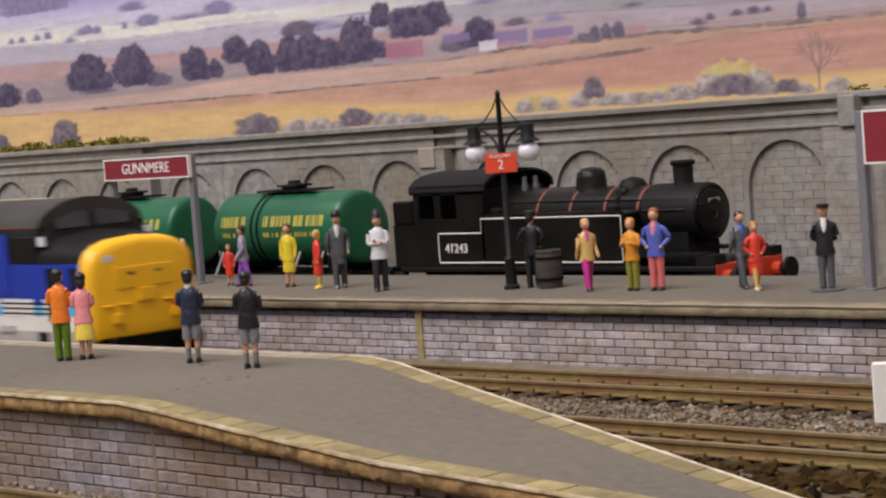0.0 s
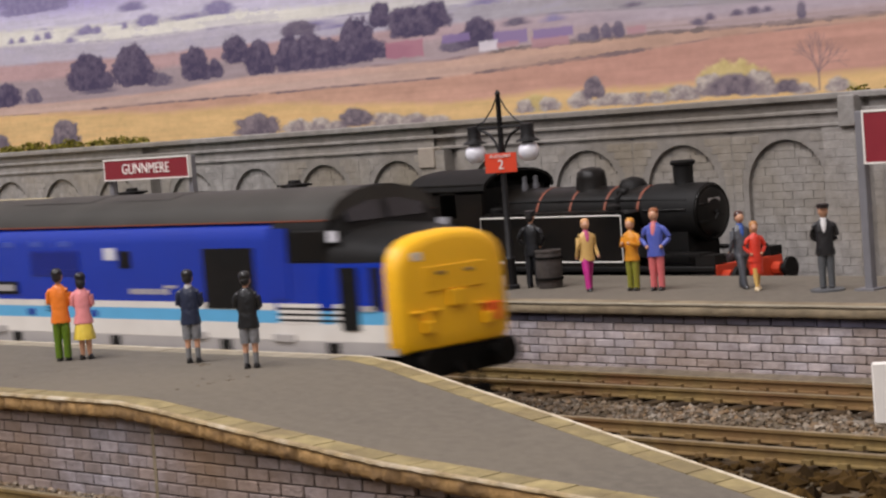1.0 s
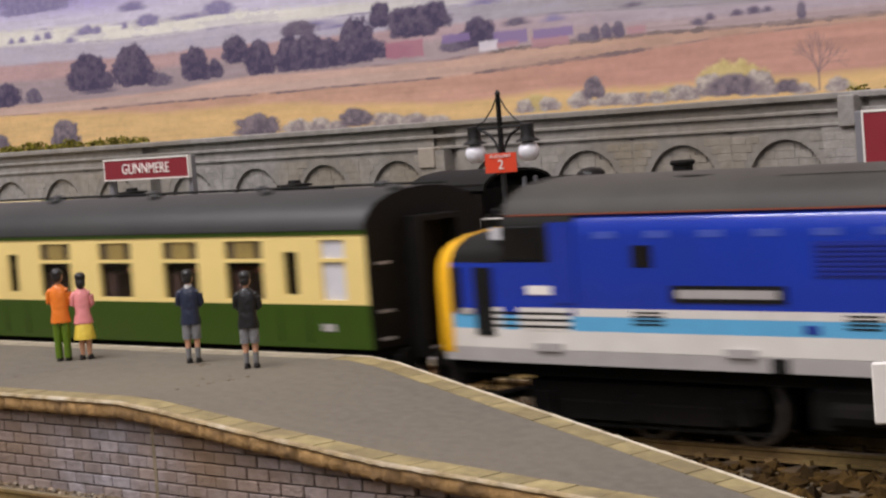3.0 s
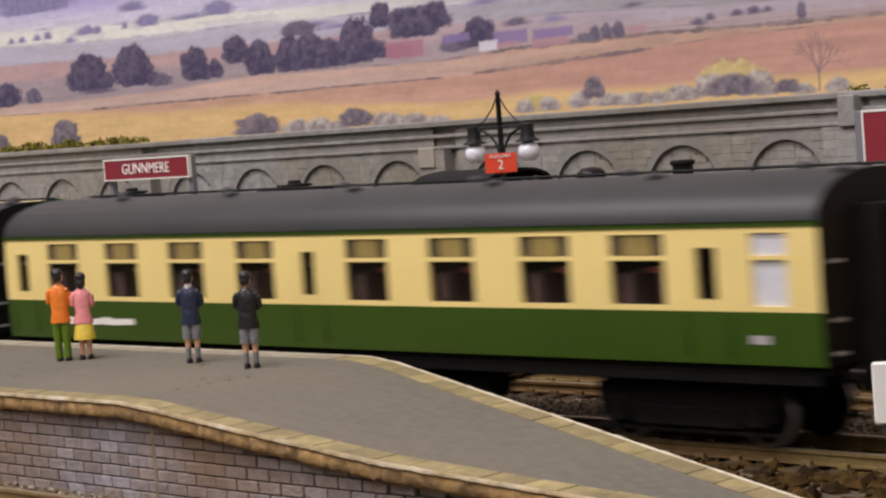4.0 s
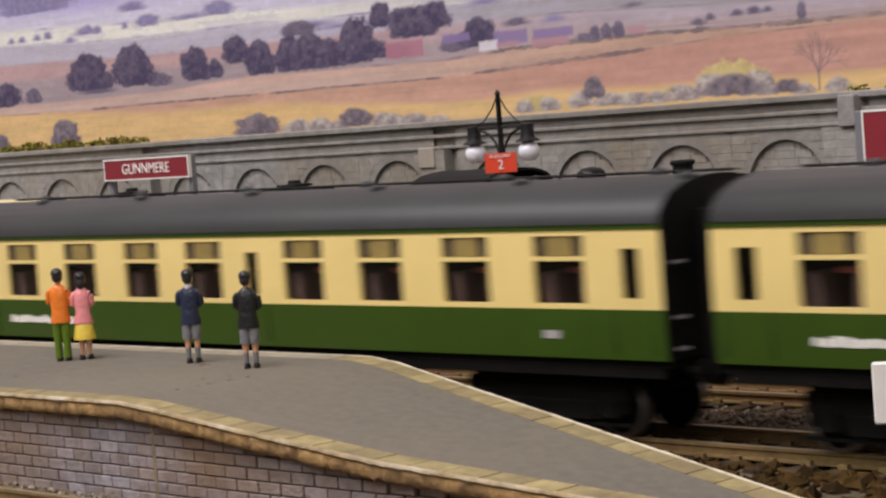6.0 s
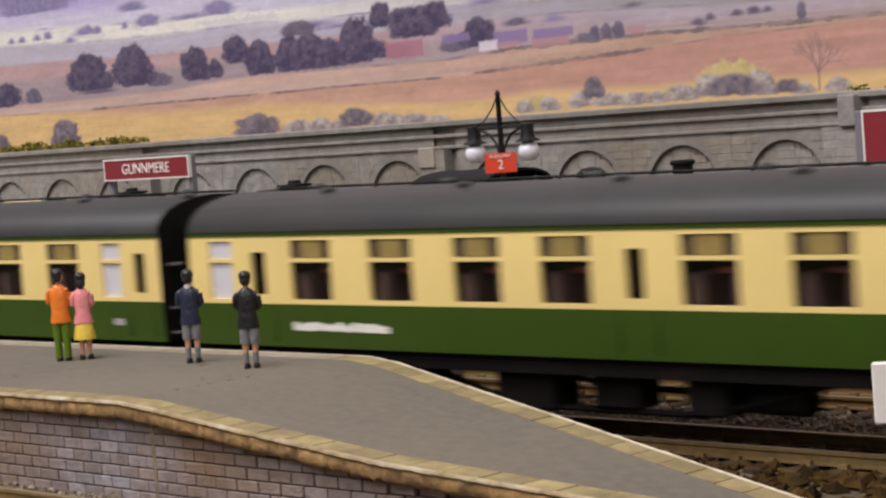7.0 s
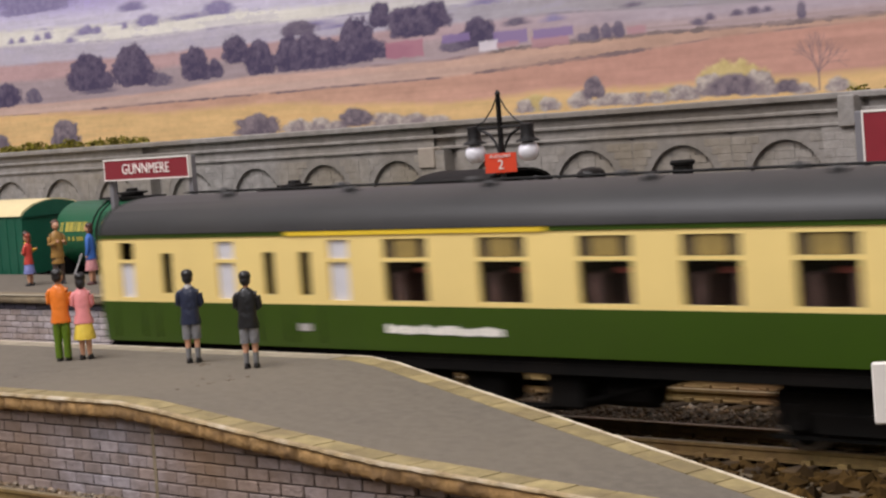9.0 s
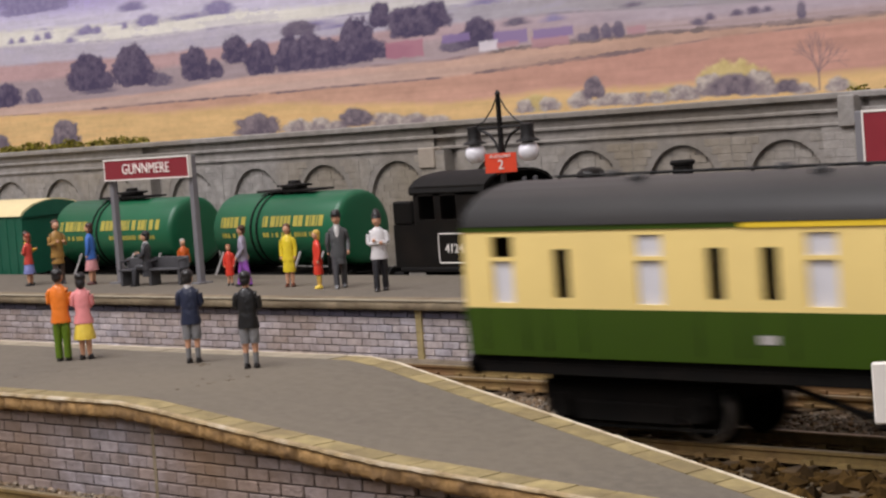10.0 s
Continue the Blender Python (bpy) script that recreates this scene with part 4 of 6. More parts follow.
    b.box(*sorted((q(-3), q(2))), -9, 9, 4.6, 6.0)
    part("buffer_beam", b, M["frame_black"], t, "black buffers and pipes", smooth=40)


def diesel():
    t = thing("diesel_locomotive", "blue and white diesel locomotive with yellow nose ends", "locomotive")
    X0, X1 = -195.0, -39.0

    def slab(nm, ma, hw, z0, z1, label=""):
        return part(nm, Build().box(X0, X1, -hw, hw, z0, z1), ma, t, label)

    slab("skirt", M["pale_grey"], 17.65, 15.4, 18.3, "pale grey lower skirt")
    slab("lower_band", M["white"], 17.7, 18.3, 22.1, "white lower band")
    slab("light_blue_stripe", M["light_blue"], 17.7, 22.1, 25.0, "light blue stripe")
    slab("white_stripe", M["white"], 17.72, 25.0, 26.6, "white stripe")
    up = [(17.7, 26.6), (17.7, 40.6), (17.55, 41.6), (17.2, 42.6), (16.75, 43.5), (16.2, 44.2), (15.6, 44.8)]
    part("upper_side", Build().loft([[(x, y, z) for y, z in up] + [(x, -y, z) for y, z in reversed(up)] for x in (X0, X1)]), M["blue"], t, "royal blue body side", smooth=30)
    for xa, xb in ((-39.2, -20), (-214, -194.8)):
        cb = [(17.6, 35.0), (17.6, 42.0), (17.2, 43.5), (16.4, 44.8)]
        part("cab_shell", Build().loft([[(x, y, z) for y, z in cb] + [(x, -y, z) for y, z in reversed(cb)] for x in (xa, xb)]), M["black"] if xa > -50 else M["black"], t, "black cab shell", smooth=30)
    part("gutter_line", Build().box(-213, -21, -16.6, 16.6, 44.8, 45.1), M["red_line"], t, "thin red gutter line")
    roof = [(16.5, 45.1), (15.6, 47.1), (13.0, 49.1), (9.6, 50.5), (5, 51.4), (0, 51.7)]
    part("roof", Build().loft([[(x, y, z) for y, z in mirror(roof)] for x in (-214, -20)]), M["loco_roof"], t, "weathered grey roof", smooth=35)
    for xa, xb in ((-150, -120), (-108, -86)):
        part("roof_panel", Build().loft([[(x, y, z + 0.12) for y, z in mirror(roof[3:])] for x in (xa, xb)]), M["loco_roof"], t, smooth=35)
    fan = Build().lathe(-172, 0, [(8, 49.8), (8, 51.1), (7, 51.2), (7, 50.4)], 24)
    part("roof_fan", fan, M["black"], t)
    for s in (-1, 1):
        f = lambda nm, ma, xa, xb, za, zb, pr, lab="": part(nm, Build().box(xa, xb, *sorted((s * 17.2, s * (17.7 + pr))), za, zb, c=0.0), ma, t, lab)
        f("radiator_grille", M["black"], -64.4, -45.6, 25.2, 39.2, 0.15, "black radiator grille")
        f("body_louvre", M["blue_dark"], -137, -115, 32.6, 39.2, 0.1, "dark blue louvre panel")
        for k in range(7):
            f("louvre_slat", M["blue_dark"], -136.6, -115.4, 33.1 + k * 0.87, 33.5 + k * 0.87, 0.28)
        for xx in (-180, -98.6):
            f("body_window", M["black_gloss"], xx + 0.6, xx + 5.6, 34.6, 38.8, 0.1, "small square body window")
        f("white_plate", M["frosted"], -104.2, -99.2, 36.6, 39.6, 0.12)
        f("nameplate", M["black"], -170.2, -143.6, 28.0, 31.2, 0.25, "nameplate with unreadable letters")
        f("nameplate_letters", M["pale_grey"], -168.6, -145.2, 28.8, 30.4, 0.4)
        for k in range(6):
            f("logo_bar", M["pale_grey"], -94.5 + k * 2.75, -92.2 + k * 2.75, 28.3, 29.6, 0.1)
        f("logo_arrow", M["pale_grey"], -80.5, -75.4, 29.8, 30.5, 0.1)
        # row of small panels whose paler blue stands for reflected light
        for xx in (-189, -176, -163, -150, -137, -124):
            f("cantrail_panel", M["blue_sheen"], xx, xx + 6, 40.2, 41.5, 0.06)
        for xx in (-180, -131):
            for k in range(4):
                f("louvre_slat", M["black"], xx, xx + 7.5, 23.6 + k * 0.75, 23.9 + k * 0.75, 0.15)
        for xx in (-158, -72, -40, -206):
            f("step_recess", M["pale_grey"], xx, xx + 7.0, 18.0, 19.6, 0.5)
        for xx in (-148, -104, -60, -22):
            f("skirt_recess", M["black"], xx, xx + 4.0, 15.4, 18.0, 0.15, "black recess in the skirt")
        for xx in (-112, -140):
            f("fuel_flap", M["blue_dark"], xx, xx + 3.2, 22.6, 24.2, 0.12)
    for far in (False, True):
        diesel_end(t, far)
    u = Build()
    u.box(-230, -4, -14.5, 14.5, 12.5, 15.6)
    u.box(-142, -92, -15.5, 15.5, 4.2, 13, c=1.0)
    u.tube([(-136, -15.2, 8), (-100, -15.2, 8)], 2.4, 10)
    part("underframe", u, M["frame_black"], t, "black underframe and fuel tanks")
    wheels = []
    for xc in (-50.0, -184.0):
        wheels += bogie(t, xc, (-25, 0, 25), 7.2)[1]
    return t, wheels


def steam_engine():
    """A tank engine in world x; its front is towards +x."""
    Y = TRACK_BACK
    t = thing("steam_locomotive", "black tank steam locomotive with thin white lining", "locomotive", 0, Y, 0)
    part("footplate", Build().box(-508, -379, -15.8, 15.8, 16.2, 17.8, c=0.3), M["black"], t)
    # side tanks with a step down to the cab
    for s in (-1, 1):
        y0, y1 = sorted((s * 9.0, s * 15.6))
        prof = [(-470, 17.8), (-411, 17.8), (-411, 33.4), (-412, 34.0), (-470, 34.0)]
        b = Build().loft([[(x, y, z) for x, z in prof] for y in (y0, y1)])
        tk = part("side_tank", b, M["black_gloss"], t, "black side tank")
        yl = s * 15.72
        line = [(-489.0, 19.2), (-413, 19.2), (-412.6, 19.6), (-412.6, 32.4), (-413, 32.8), (-470, 32.8), (-470, 28.4), (-489.0, 28.4), (-489.4, 28.0), (-489.4, 19.6), (-489.0, 19.2)]
        part("lining", Build().tube([(x, yl, z) for x, z in line], 0.22, 4), M["sign_white"], tk, "thin cream lining")
        y0, y1 = sorted((s * 14.4, s * 15.6))
        cab = Build()
        cab.box(-499, -469, y0, y1, 17.8, 33.0)
        cab.box(-499, -497.5, y0, y1, 33.0, 42), cab.box(-490.5, -487.5, y0, y1, 33.0, 42), cab.box(-480.5, -469, y0, y1, 33.0, 42), cab.box(-499, -469, y0, y1, 40.5, 43.5)
        part("cab_side", cab, M["black_gloss"], t, "black cab side with open windows")
        bn = Build().box(-510, -499, y0, y1, 17.8, 31.5)
        bn.box(-510, -501, y0 + (0 if s < 0 else -3), y1 + (3 if s < 0 else 0), 31.5, 39.0, c=0.5)
        part("bunker_side", bn, M["black_gloss"], t, "black coal bunker side")
        words("running_digits", "41243", 2.9, M["sign_white"], pose(-481.5 * MM, s * 15.72 * MM, 23.6 * MM, 90, 0, 0 if s < 0 else 180), t)
        cyl = Build().tube([(-404, s * 12.8, 10.5), (-388, s * 12.8, 11.0)], 4.2, 14)
        cyl.box(-406, -386, s * 12 - 2, s * 12 + 2, 10, 16.4)
        part("cylinder", cyl, M["black"], t)
        bf = Build().tube([(-379, s * 11.4, 14.6), (-374, s * 11.4, 14.6)], 1.4, 10)
        bf.tube([(-374, s * 11.4, 14.6), (-372.8, s * 11.4, 14.6)], 3.3, 16)
        part("buffer", bf, M["black"], t, smooth=40)
        part("buffer_shank", Build().tube([(-379.2, s * 11.4, 14.6), (-376, s * 11.4, 14.6)], 2.0, 10), M["red_beam"], t, "red buffer shank")
        part("running_board", Build().box(-411, -384, *sorted((s * 9, s * 15.6)), 20.6, 21.4), M["black"], t)
        part("smoke_steps", Build().box(-386, -379, *sorted((s * 10, s * 15.4)), 15.5, 21.0), M["black"], t)
        for k, x in enumerate((-470, -452, -434)):
            w = Build().loft([[(r * math.cos(2 * math.pi * j / 24), s * yy, r * math.sin(2 * math.pi * j / 24)) for j in range(24)] for r, yy in ((9.8, 7.6), (10, 8.2), (9.8, 9.8), (8.6, 9.9), (8.6, 9.0))])
            o = part("driving_wheel", w, M["black"], t)
            o.location = (x * MM, 0, 10 * MM)
        part("coupling_rod", Build().box(-470, -434, *sorted((s * 10.6, s * 11.4)), 7, 8.4, c=0.2), M["steel"], t)
        part("connecting_rod", Build().tube([(-452, s * 12, 8), (-398, s * 12.6, 10.5)], 0.8, 6), M["steel"], t)
    part("buffer_beam", Build().box(-380.5, -378.8, -15.2, 15.2, 11.0, 18.2, c=0.2), M["red_beam"], t, "red buffer beam")
    part("front_lamp_iron", Build().tube([(-380, 2, 18), (-380, 2, 24.5)], 0.5, 6), M["black"], t)
    # boiler tapering up to the smokebox
    def hoop(x, r, z, n=32):
        return [(x, r * math.cos(2 * math.pi * j / n), z + r * math.sin(2 * math.pi * j / n)) for j in range(n)]
    part("boiler", Build().loft([hoop(-470, 9.9, 31.0), hoop(-440, 9.4, 31.5), hoop(-411, 8.2, 32.2)]), M["black_gloss"], t, "black tapered boiler", smooth=40)
    part("smokebox", Build().loft([hoop(-411, 8.6, 32.2), hoop(-392, 8.6, 32.2), hoop(-391.4, 8.3, 32.2)]), M["black"], t, "black smokebox", smooth=40)
    door = part("smokebox_door", Build().loft([hoop(-391.8, 7.3, 32.2), hoop(-391.0, 7.1, 32.2), hoop(-390.3, 5.2, 32.2), hoop(-390.0, 1.0, 32.2)]), M["black_gloss"], t, "domed smokebox door", smooth=50)
    part("number_bar", Build().box(-391.4, -390.2, -2.6, 2.6, 35.0, 36.2), M["pale_grey"], door)
    part("door_ring", Build().tube([(-391.3, 7.7 * math.cos(a * math.pi / 16), 32.2 + 7.7 * math.sin(a * math.pi / 16)) for a in range(33)], 0.35, 5), M["black_gloss"], door)
    for x, r, zc in ((-452, 9.65, 31.25), (-438.5, 9.35, 31.5), (-425, 8.85, 31.8), (-412.5, 8.3, 32.15)):
        part("boiler_band", Build().loft([hoop(x - 0.4, r + 0.1, zc), hoop(x + 0.4, r + 0.1, zc)]), M["red_line"], t, "red-brown boiler band", smooth=40)
    part("door_dart", Build().tube([(-390.4, 0, 32.2), (-388.6, 0, 32.2)], 0.5, 8).tube([(-388.8, 0, 32.2), (-388.8, -1.6, 30.2)], 0.25, 5).tube([(-388.8, 0, 32.2), (-388.8, 1.8, 31.0)], 0.25, 5), M["black"], door)
    for z in (29.6, 34.6):
        part("door_hinge", Build().box(-390.9, -390.1, -6.6, 0.5, z - 0.35, z + 0.35, c=0.1), M["black"], door)
    part("saddle", Build().box(-408, -395, -7, 7, 16, 27), M["black"], t)
    part("chimney", Build().lathe(-401, 0, [(4.2, 38.2), (3.4, 39.4), (2.9, 41.0), (3.0, 45.8), (3.6, 46.2), (3.7, 47.0), (3.2, 47.4), (2.4, 47.4), (2.3, 44)], 20), M["black"], t, "black chimney", smooth=40)
    part("dome", Build().lathe(-437, 0, [(5.4, 38.6), (4.8, 40.2), (4.6, 43.2), (4.2, 45.2), (2.8, 46.2), (0.6, 46.6)], 22), M["black_gloss"], t, "black steam dome", smooth=50)
    part("top_feed", Build().lathe(-420.5, 0, [(4.8, 38), (4.4, 40.5), (3.2, 42.4), (0.6, 43.2)], 16).box(-422.5, -418.5, -6, 6, 37.5, 40.2, c=0.6), M["black"], t, "black top feed cover", smooth=50)
    for y in (-2.5, 2.5):
        part("safety_valve", Build().lathe(-462.5, y, [(1.1, 39), (1.1, 42), (0.8, 42.4), (0.8, 44.5), (0.3, 44.7)], 10), M["bench"], t, "dull safety valve", smooth=40)
    for s in (-1, 1):
        part("handrail", Build().tube([(-410, s * 8.7, 33.5), (-394, s * 8.7, 33.5)], 0.3, 5), M["black_gloss"], t)
    part("vacuum_pipe", Build().tube([(-470, -8.0, 37.0), (-440, -7.9, 37.0), (-412, -7.2, 36.6), (-394, -7.4, 36.2)], 0.32, 6), M["black"], t, "thin boiler pipe")
    part("feed_pipe", Build().tube([(-420.5, -4.0, 39.6), (-420.5, -7.6, 37.0), (-420.5, -9.0, 33.0), (-420.5, -9.4, 29.0)], 0.7, 8), M["black"], t, "curved feed pipe")
    for x in (-466, -418):
        part("tank_filler", Build().lathe(x, -12.2, [(2.2, 33.8), (2.2, 35.4), (1.6, 35.8), (0.3, 36.0)], 12), M["black"], t, "round tank filler cap", smooth=40)
    for x in (-408, -399, -390):
        part("guard_iron", Build().box(x - 0.4, x + 0.4, -15.2, -14.4, 6.5, 16.4), M["black"], t)
    part("reach_rod", Build().box(-408, -397, -15.2, -14.2, 21, 27, c=0.3), M["black"], t)
    # cab front, back and roof
    for x in (-470.5, -499.6):
        part("cab_plate", Build().box(x - 0.5, x + 0.5, -15.4, 15.4, 17.8, 42.0), M["black"], t)
    cr = [(16.0, 41.6), (15.4, 43.6), (13, 45.4), (9, 46.8), (4, 47.4), (0, 47.6)]
    part("cab_roof", Build().loft([[(x, y, z) for y, z in cr] + [(x, -y, z) for y, z in reversed(cr[:-1])] + [(x, -y * 0.95, z - 0.8) for y, z in cr[:-1]] + [(x, y * 0.95, z - 0.8) for y, z in reversed(cr)] for x in (-501.5, -467.5)]), M["black"], t, "curved black cab roof", smooth=35)
    part("bunker", Build().box(-510, -499, -14.4, 14.4, 17.8, 30), M["black"], t)
    fr = Build().box(-506, -381, -6.5, 6.5, 6, 16.2)
    for x in (-498, -394):
        for s in (-1, 1):
            fr.tube([(x, s * 6.6, 6), (x, s * 9.4, 6)], 6, 18)
    part("frames", fr, M["frame_black"], t)
    for s in (-1, 1):
        part("rear_buffer", Build().tube([(-510, s * 11.4, 14.6), (-515, s * 11.4, 14.6)], 1.4, 8).tube([(-515, s * 11.4, 14.6), (-516, s * 11.4, 14.6)], 3.2, 14), M["black"], t)
    part("coal", Build().ball((-504, 0, 38), (4.5, 10, 3)), M["frame_black"], t, "heap of black coal")
    return t


def tank_wagon(x0, x1, rows):
    t = thing("tank_wagon", "dark green model tank wagon with gold lettering and black fittings", "tank wagon", 0, TRACK_BACK, 0, group="tank wagons behind the engine")
    c, n, r = 29.9, 36, 12.9
    def hoop(x, rr):
        return [(x, rr * math.cos(2 * math.pi * j / n), c + rr * math.sin(2 * math.pi * j / n)) for j in range(n)]
    tank = part("tank", Build().loft([hoop(x0, 4), hoop(x0 + 0.6, 9), hoop(x0 + 1.8, 12.0), hoop(x0 + 3.2, r), hoop(x1 - 2.0, r), hoop(x1 - 1.2, r - 0.2), hoop(x1 - 0.5, r - 0.8), hoop(x1 - 0.1, r - 1.8), hoop(x1, r - 4)]), M["tank_green"], t, "glossy dark green tank barrel", smooth=50)
    m = (x0 + x1) / 2
    for d in (-3, -1):
        part("tank_band", Build().loft([hoop(m - 6 + d * 1.6, r + 0.25), hoop(m - 6 + d * 1.6 + 0.9, r + 0.25)]), M["black"], t, "black tank band")
    # plain gold bars in place of the firm's lettering
    for z, hgt, a0, a1 in ((33.5, 3.6, x0 + 7, x1 - 8), (28.9, 1.6, x0 + 8, x0 + 27), (28.9, 1.6, x1 - 38, x1 - 9)):
        xx = a0
        while xx < a1:
            w = R1.choice((0.7, 1.5, 2.3)) if hgt > 3 else R1.choice((0.6, 1.3))
            if not (m - 13 < xx + w / 2 < m - 5):
                za, zb = z - hgt / 2, z + hgt / 2
                pts = []
                for zz in (za, zb):
                    pts.append((-math.sqrt(max(0.1, (r + 0.12) ** 2 - (zz - c) ** 2)), zz))
                b = Build()
                b.add([(xx, pts[0][0], za), (xx + w, pts[0][0], za), (xx + w, pts[1][0], zb), (xx, pts[1][0], zb), (xx, pts[0][0] + 0.8, za), (xx + w, pts[0][0] + 0.8, za), (xx + w, pts[1][0] + 0.8, zb), (xx, pts[1][0] + 0.8, zb)], [(0, 1, 2, 3), (4, 7, 6, 5), (0, 4, 5, 1), (3, 2, 6, 7), (0, 3, 7, 4), (1, 5, 6, 2)])
                part("lettering_bar", b, M["gold"], tank)
            xx += w + R1.choice((0.4, 0.5, 0.6, 1.6))
    part("walkway", Build().box(m - 15, m + 15, -5, 5, 43.1, 43.8), M["black"], t, "black walkway planks")
    part("filler_dome", Build().lathe(m, 0, [(4.4, 41.2), (4.4, 44.4), (5.0, 44.6), (5.0, 45.4), (2.4, 45.8), (2.2, 46.8), (0.4, 47.0)], 14), M["black"], t, "black filler dome", smooth=40)
    part("walkway_clamp", Build().box(m - 5.5, m + 5.5, -3.5, 3.5, 44.8, 45.5), M["black"], t)
    for s in (-1, 1):
        for x in (x0 + 6, x1 - 8, m - 20 if x1 - x0 > 60 else m - 10, m + 14):
            part("stanchion", Build().tube([(x, s * 11.5, 23), (x - 2.2, s * 14.4, 14.5)], 0.55, 5), M["pale_grey"], t, "thin grey tank strap rod")
    for xx in (x0 + 4, x1 - 6):
        part("cradle", Build().box(xx, xx + 2.5, -12, 12, 14, 22), M["frame_black"], t)
    f = Build().box(x0 - 2, x1 + 2, -14, 14, 12, 15)
    for s in (-1, 1):
        for x in (x0 + 16, x1 - 16):
            f.tube([(x, s * 6.6, 6.2), (x, s * 9.4, 6.2)], 6.2, 18)
            f.box(x - 2.5, x + 2.5, s * 11 - 1, s * 11 + 1, 4, 12)
        for xe, d in ((x0 - 2, -1), (x1 + 2, 1)):
            f.tube([(xe, s * 11.4, 13.6), (xe + d * 3, s * 11.4, 13.6)], 1.2, 8), f.tube([(xe + d * 3, s * 11.4, 13.6), (xe + d * 3.8, s * 11.4, 13.6)], 2.8, 12)
    part("underframe", f, M["frame_black"], t, "black wagon underframe")
    return t


def van():
    t = thing("goods_van", "dark green model goods van with cream roof", "goods van", 0, TRACK_BACK, 0)
    x0, x1 = -819.0, -727.0
    part("body", Build().box(x0, x1, -15.5, 15.5, 15, 39, c=0.3), M["van_green"], t, "dark green van body")
    cr = [(16.2, 38.4), (15, 40.2), (10, 42.9), (4, 44.2), (0, 44.5)]
    part("roof", Build().loft([[(x, y, z) for y, z in mirror(cr)] for x in (x0 - 0.5, x1 + 0.5)]), M["van_cream"], t, "cream curved roof", smooth=35)
    part("end_arch", Build().loft([[(x, y * 0.95, z - 0.5) for y, z in mirror(cr)] for x in (x1 + 0.4, x1 + 0.9)]), M["van_green"], t)
    for x in range(-816, -728, 6):
        part("plank_strip", Build().box(x, x + 0.5, -15.75, -15.3, 15.5, 38.4), M["van_green"], t)
    f = Build().box(x0, x1, -14, 14, 12, 15)
    for s in (-1, 1):
        for x in (x0 + 20, x1 - 20):
            f.tube([(x, s * 6.6, 6.2), (x, s * 9.4, 6.2)], 6.2, 18)
        f.tube([(x1, s * 11.4, 13.6), (x1 + 4, s * 11.4, 13.6)], 1.4, 8)
    part("underframe", f, M["frame_black"], t)
    return t


# ---- platform furniture ----
def lamp_post():
    t = thing("platform_lamp", "black iron twin platform lamp with white globes", "street lamp", -420.0, 104.0, PZ, 0)
    part("post", Build().lathe(0, 0, [(2.3, 0), (2.3, 1), (1.7, 1.4), (1.5, 8), (1.7, 8.6), (1.0, 9.4), (0.85, 38), (0.7, 54.5), (0.9, 54.8), (0.3, 55.8)], 12), M["lamp_black"], t, "tall black post", smooth=40)
    part("crossbar", Build().tube([(-9.8, 0, 45.4), (9.8, 0, 45.4)], 0.5, 6), M["lamp_black"], t)
    for s in (-1, 1):
        part("bracket", Build().tube([(s * 0.8, 0, 38.0), (s * 2.0, 0, 41.0), (s * 4.2, 0, 43.4), (s * 7.0, 0, 44.6), (s * 9.8, 0, 45.2)], 0.42, 6), M["lamp_black"], t, "curved bracket")
        part("stay", Build().tube([(0, 0, 54.6), (s * 2.6, 0, 50.6), (s * 6.0, 0, 47.4), (s * 9.4, 0, 45.8)], 0.22, 5), M["lamp_black"], t, "thin stay wire")
        x = s * 10.4
        part("lamp_cap", Build().lathe(x, 0, [(0.8, 46.2), (1.9, 45.9), (1.9, 42.6), (2.2, 42.0), (3.2, 41.5), (3.4, 41.2), (3.3, 41.0), (2.2, 41.1)], 16), M["lamp_black"], t, "black lamp cap", smooth=35)
        part("globe", Build().ball((x, 0, 38.4), (3.0, 3.0, 3.0), 18), M["globe"], t, "milky white globe", smooth=60)
    sg = part("platform_sign", Build().box(-4.6, 4.6, -1.6, -1.0, 32.8, 38.2), M["sign_red"], t, "red platform sign")
    sg.matrix_basis = pose(0, 0, 0, 0, 0, 25)
    w = words("digit", "2", 2.7, M["sign_white"], pose(0, -1.66 * MM, 34.9 * MM, 90, 0, 0), sg)
    words("sign_word", "PLATFORM", 0.9, M["sign_white"], pose(0, -1.66 * MM, 37.3 * MM, 90, 0, 0), sg)
    return t


def name_sign(x, y, w, zlo, zhi, text, rz=0, posts=(0.03, 0.97)):
    t = thing("station_sign", "maroon station name board on grey posts", "sign", x, y, PZ, rz, "station name boards")
    part("board", Build().box(0, w, -0.5, 0.5, zlo, zhi), M["maroon"], t, "maroon enamel board")
    f = Build()
    f.box(-0.5, w + 0.5, -0.7, 0.7, zhi, zhi + 0.55), f.box(-0.5, w + 0.5, -0.7, 0.7, zlo - 0.45, zlo), f.box(-0.5, 0, -0.7, 0.7, zlo, zhi), f.box(w, w + 0.5, -0.7, 0.7, zlo, zhi)
    part("border", f, M["sign_white"], t, "white border")
    for k in posts:
        p = Build().box(w * k - 1.1, w * k + 1.1, 0.6, 2.8, 0, zhi + 0.4, c=0.2)
        p.box(w * k - 2.8, w * k + 2.8, -1.4, 4.4, 0, 0.5)
        part("post", p, M["post_grey"], t, "square grey post")
    if text:
        words("name", text, 3.6, M["sign_white"], pose(w / 2 * MM, -0.56 * MM, (zlo + zhi) / 2 * MM, 90, 0, 0), t)
    return t


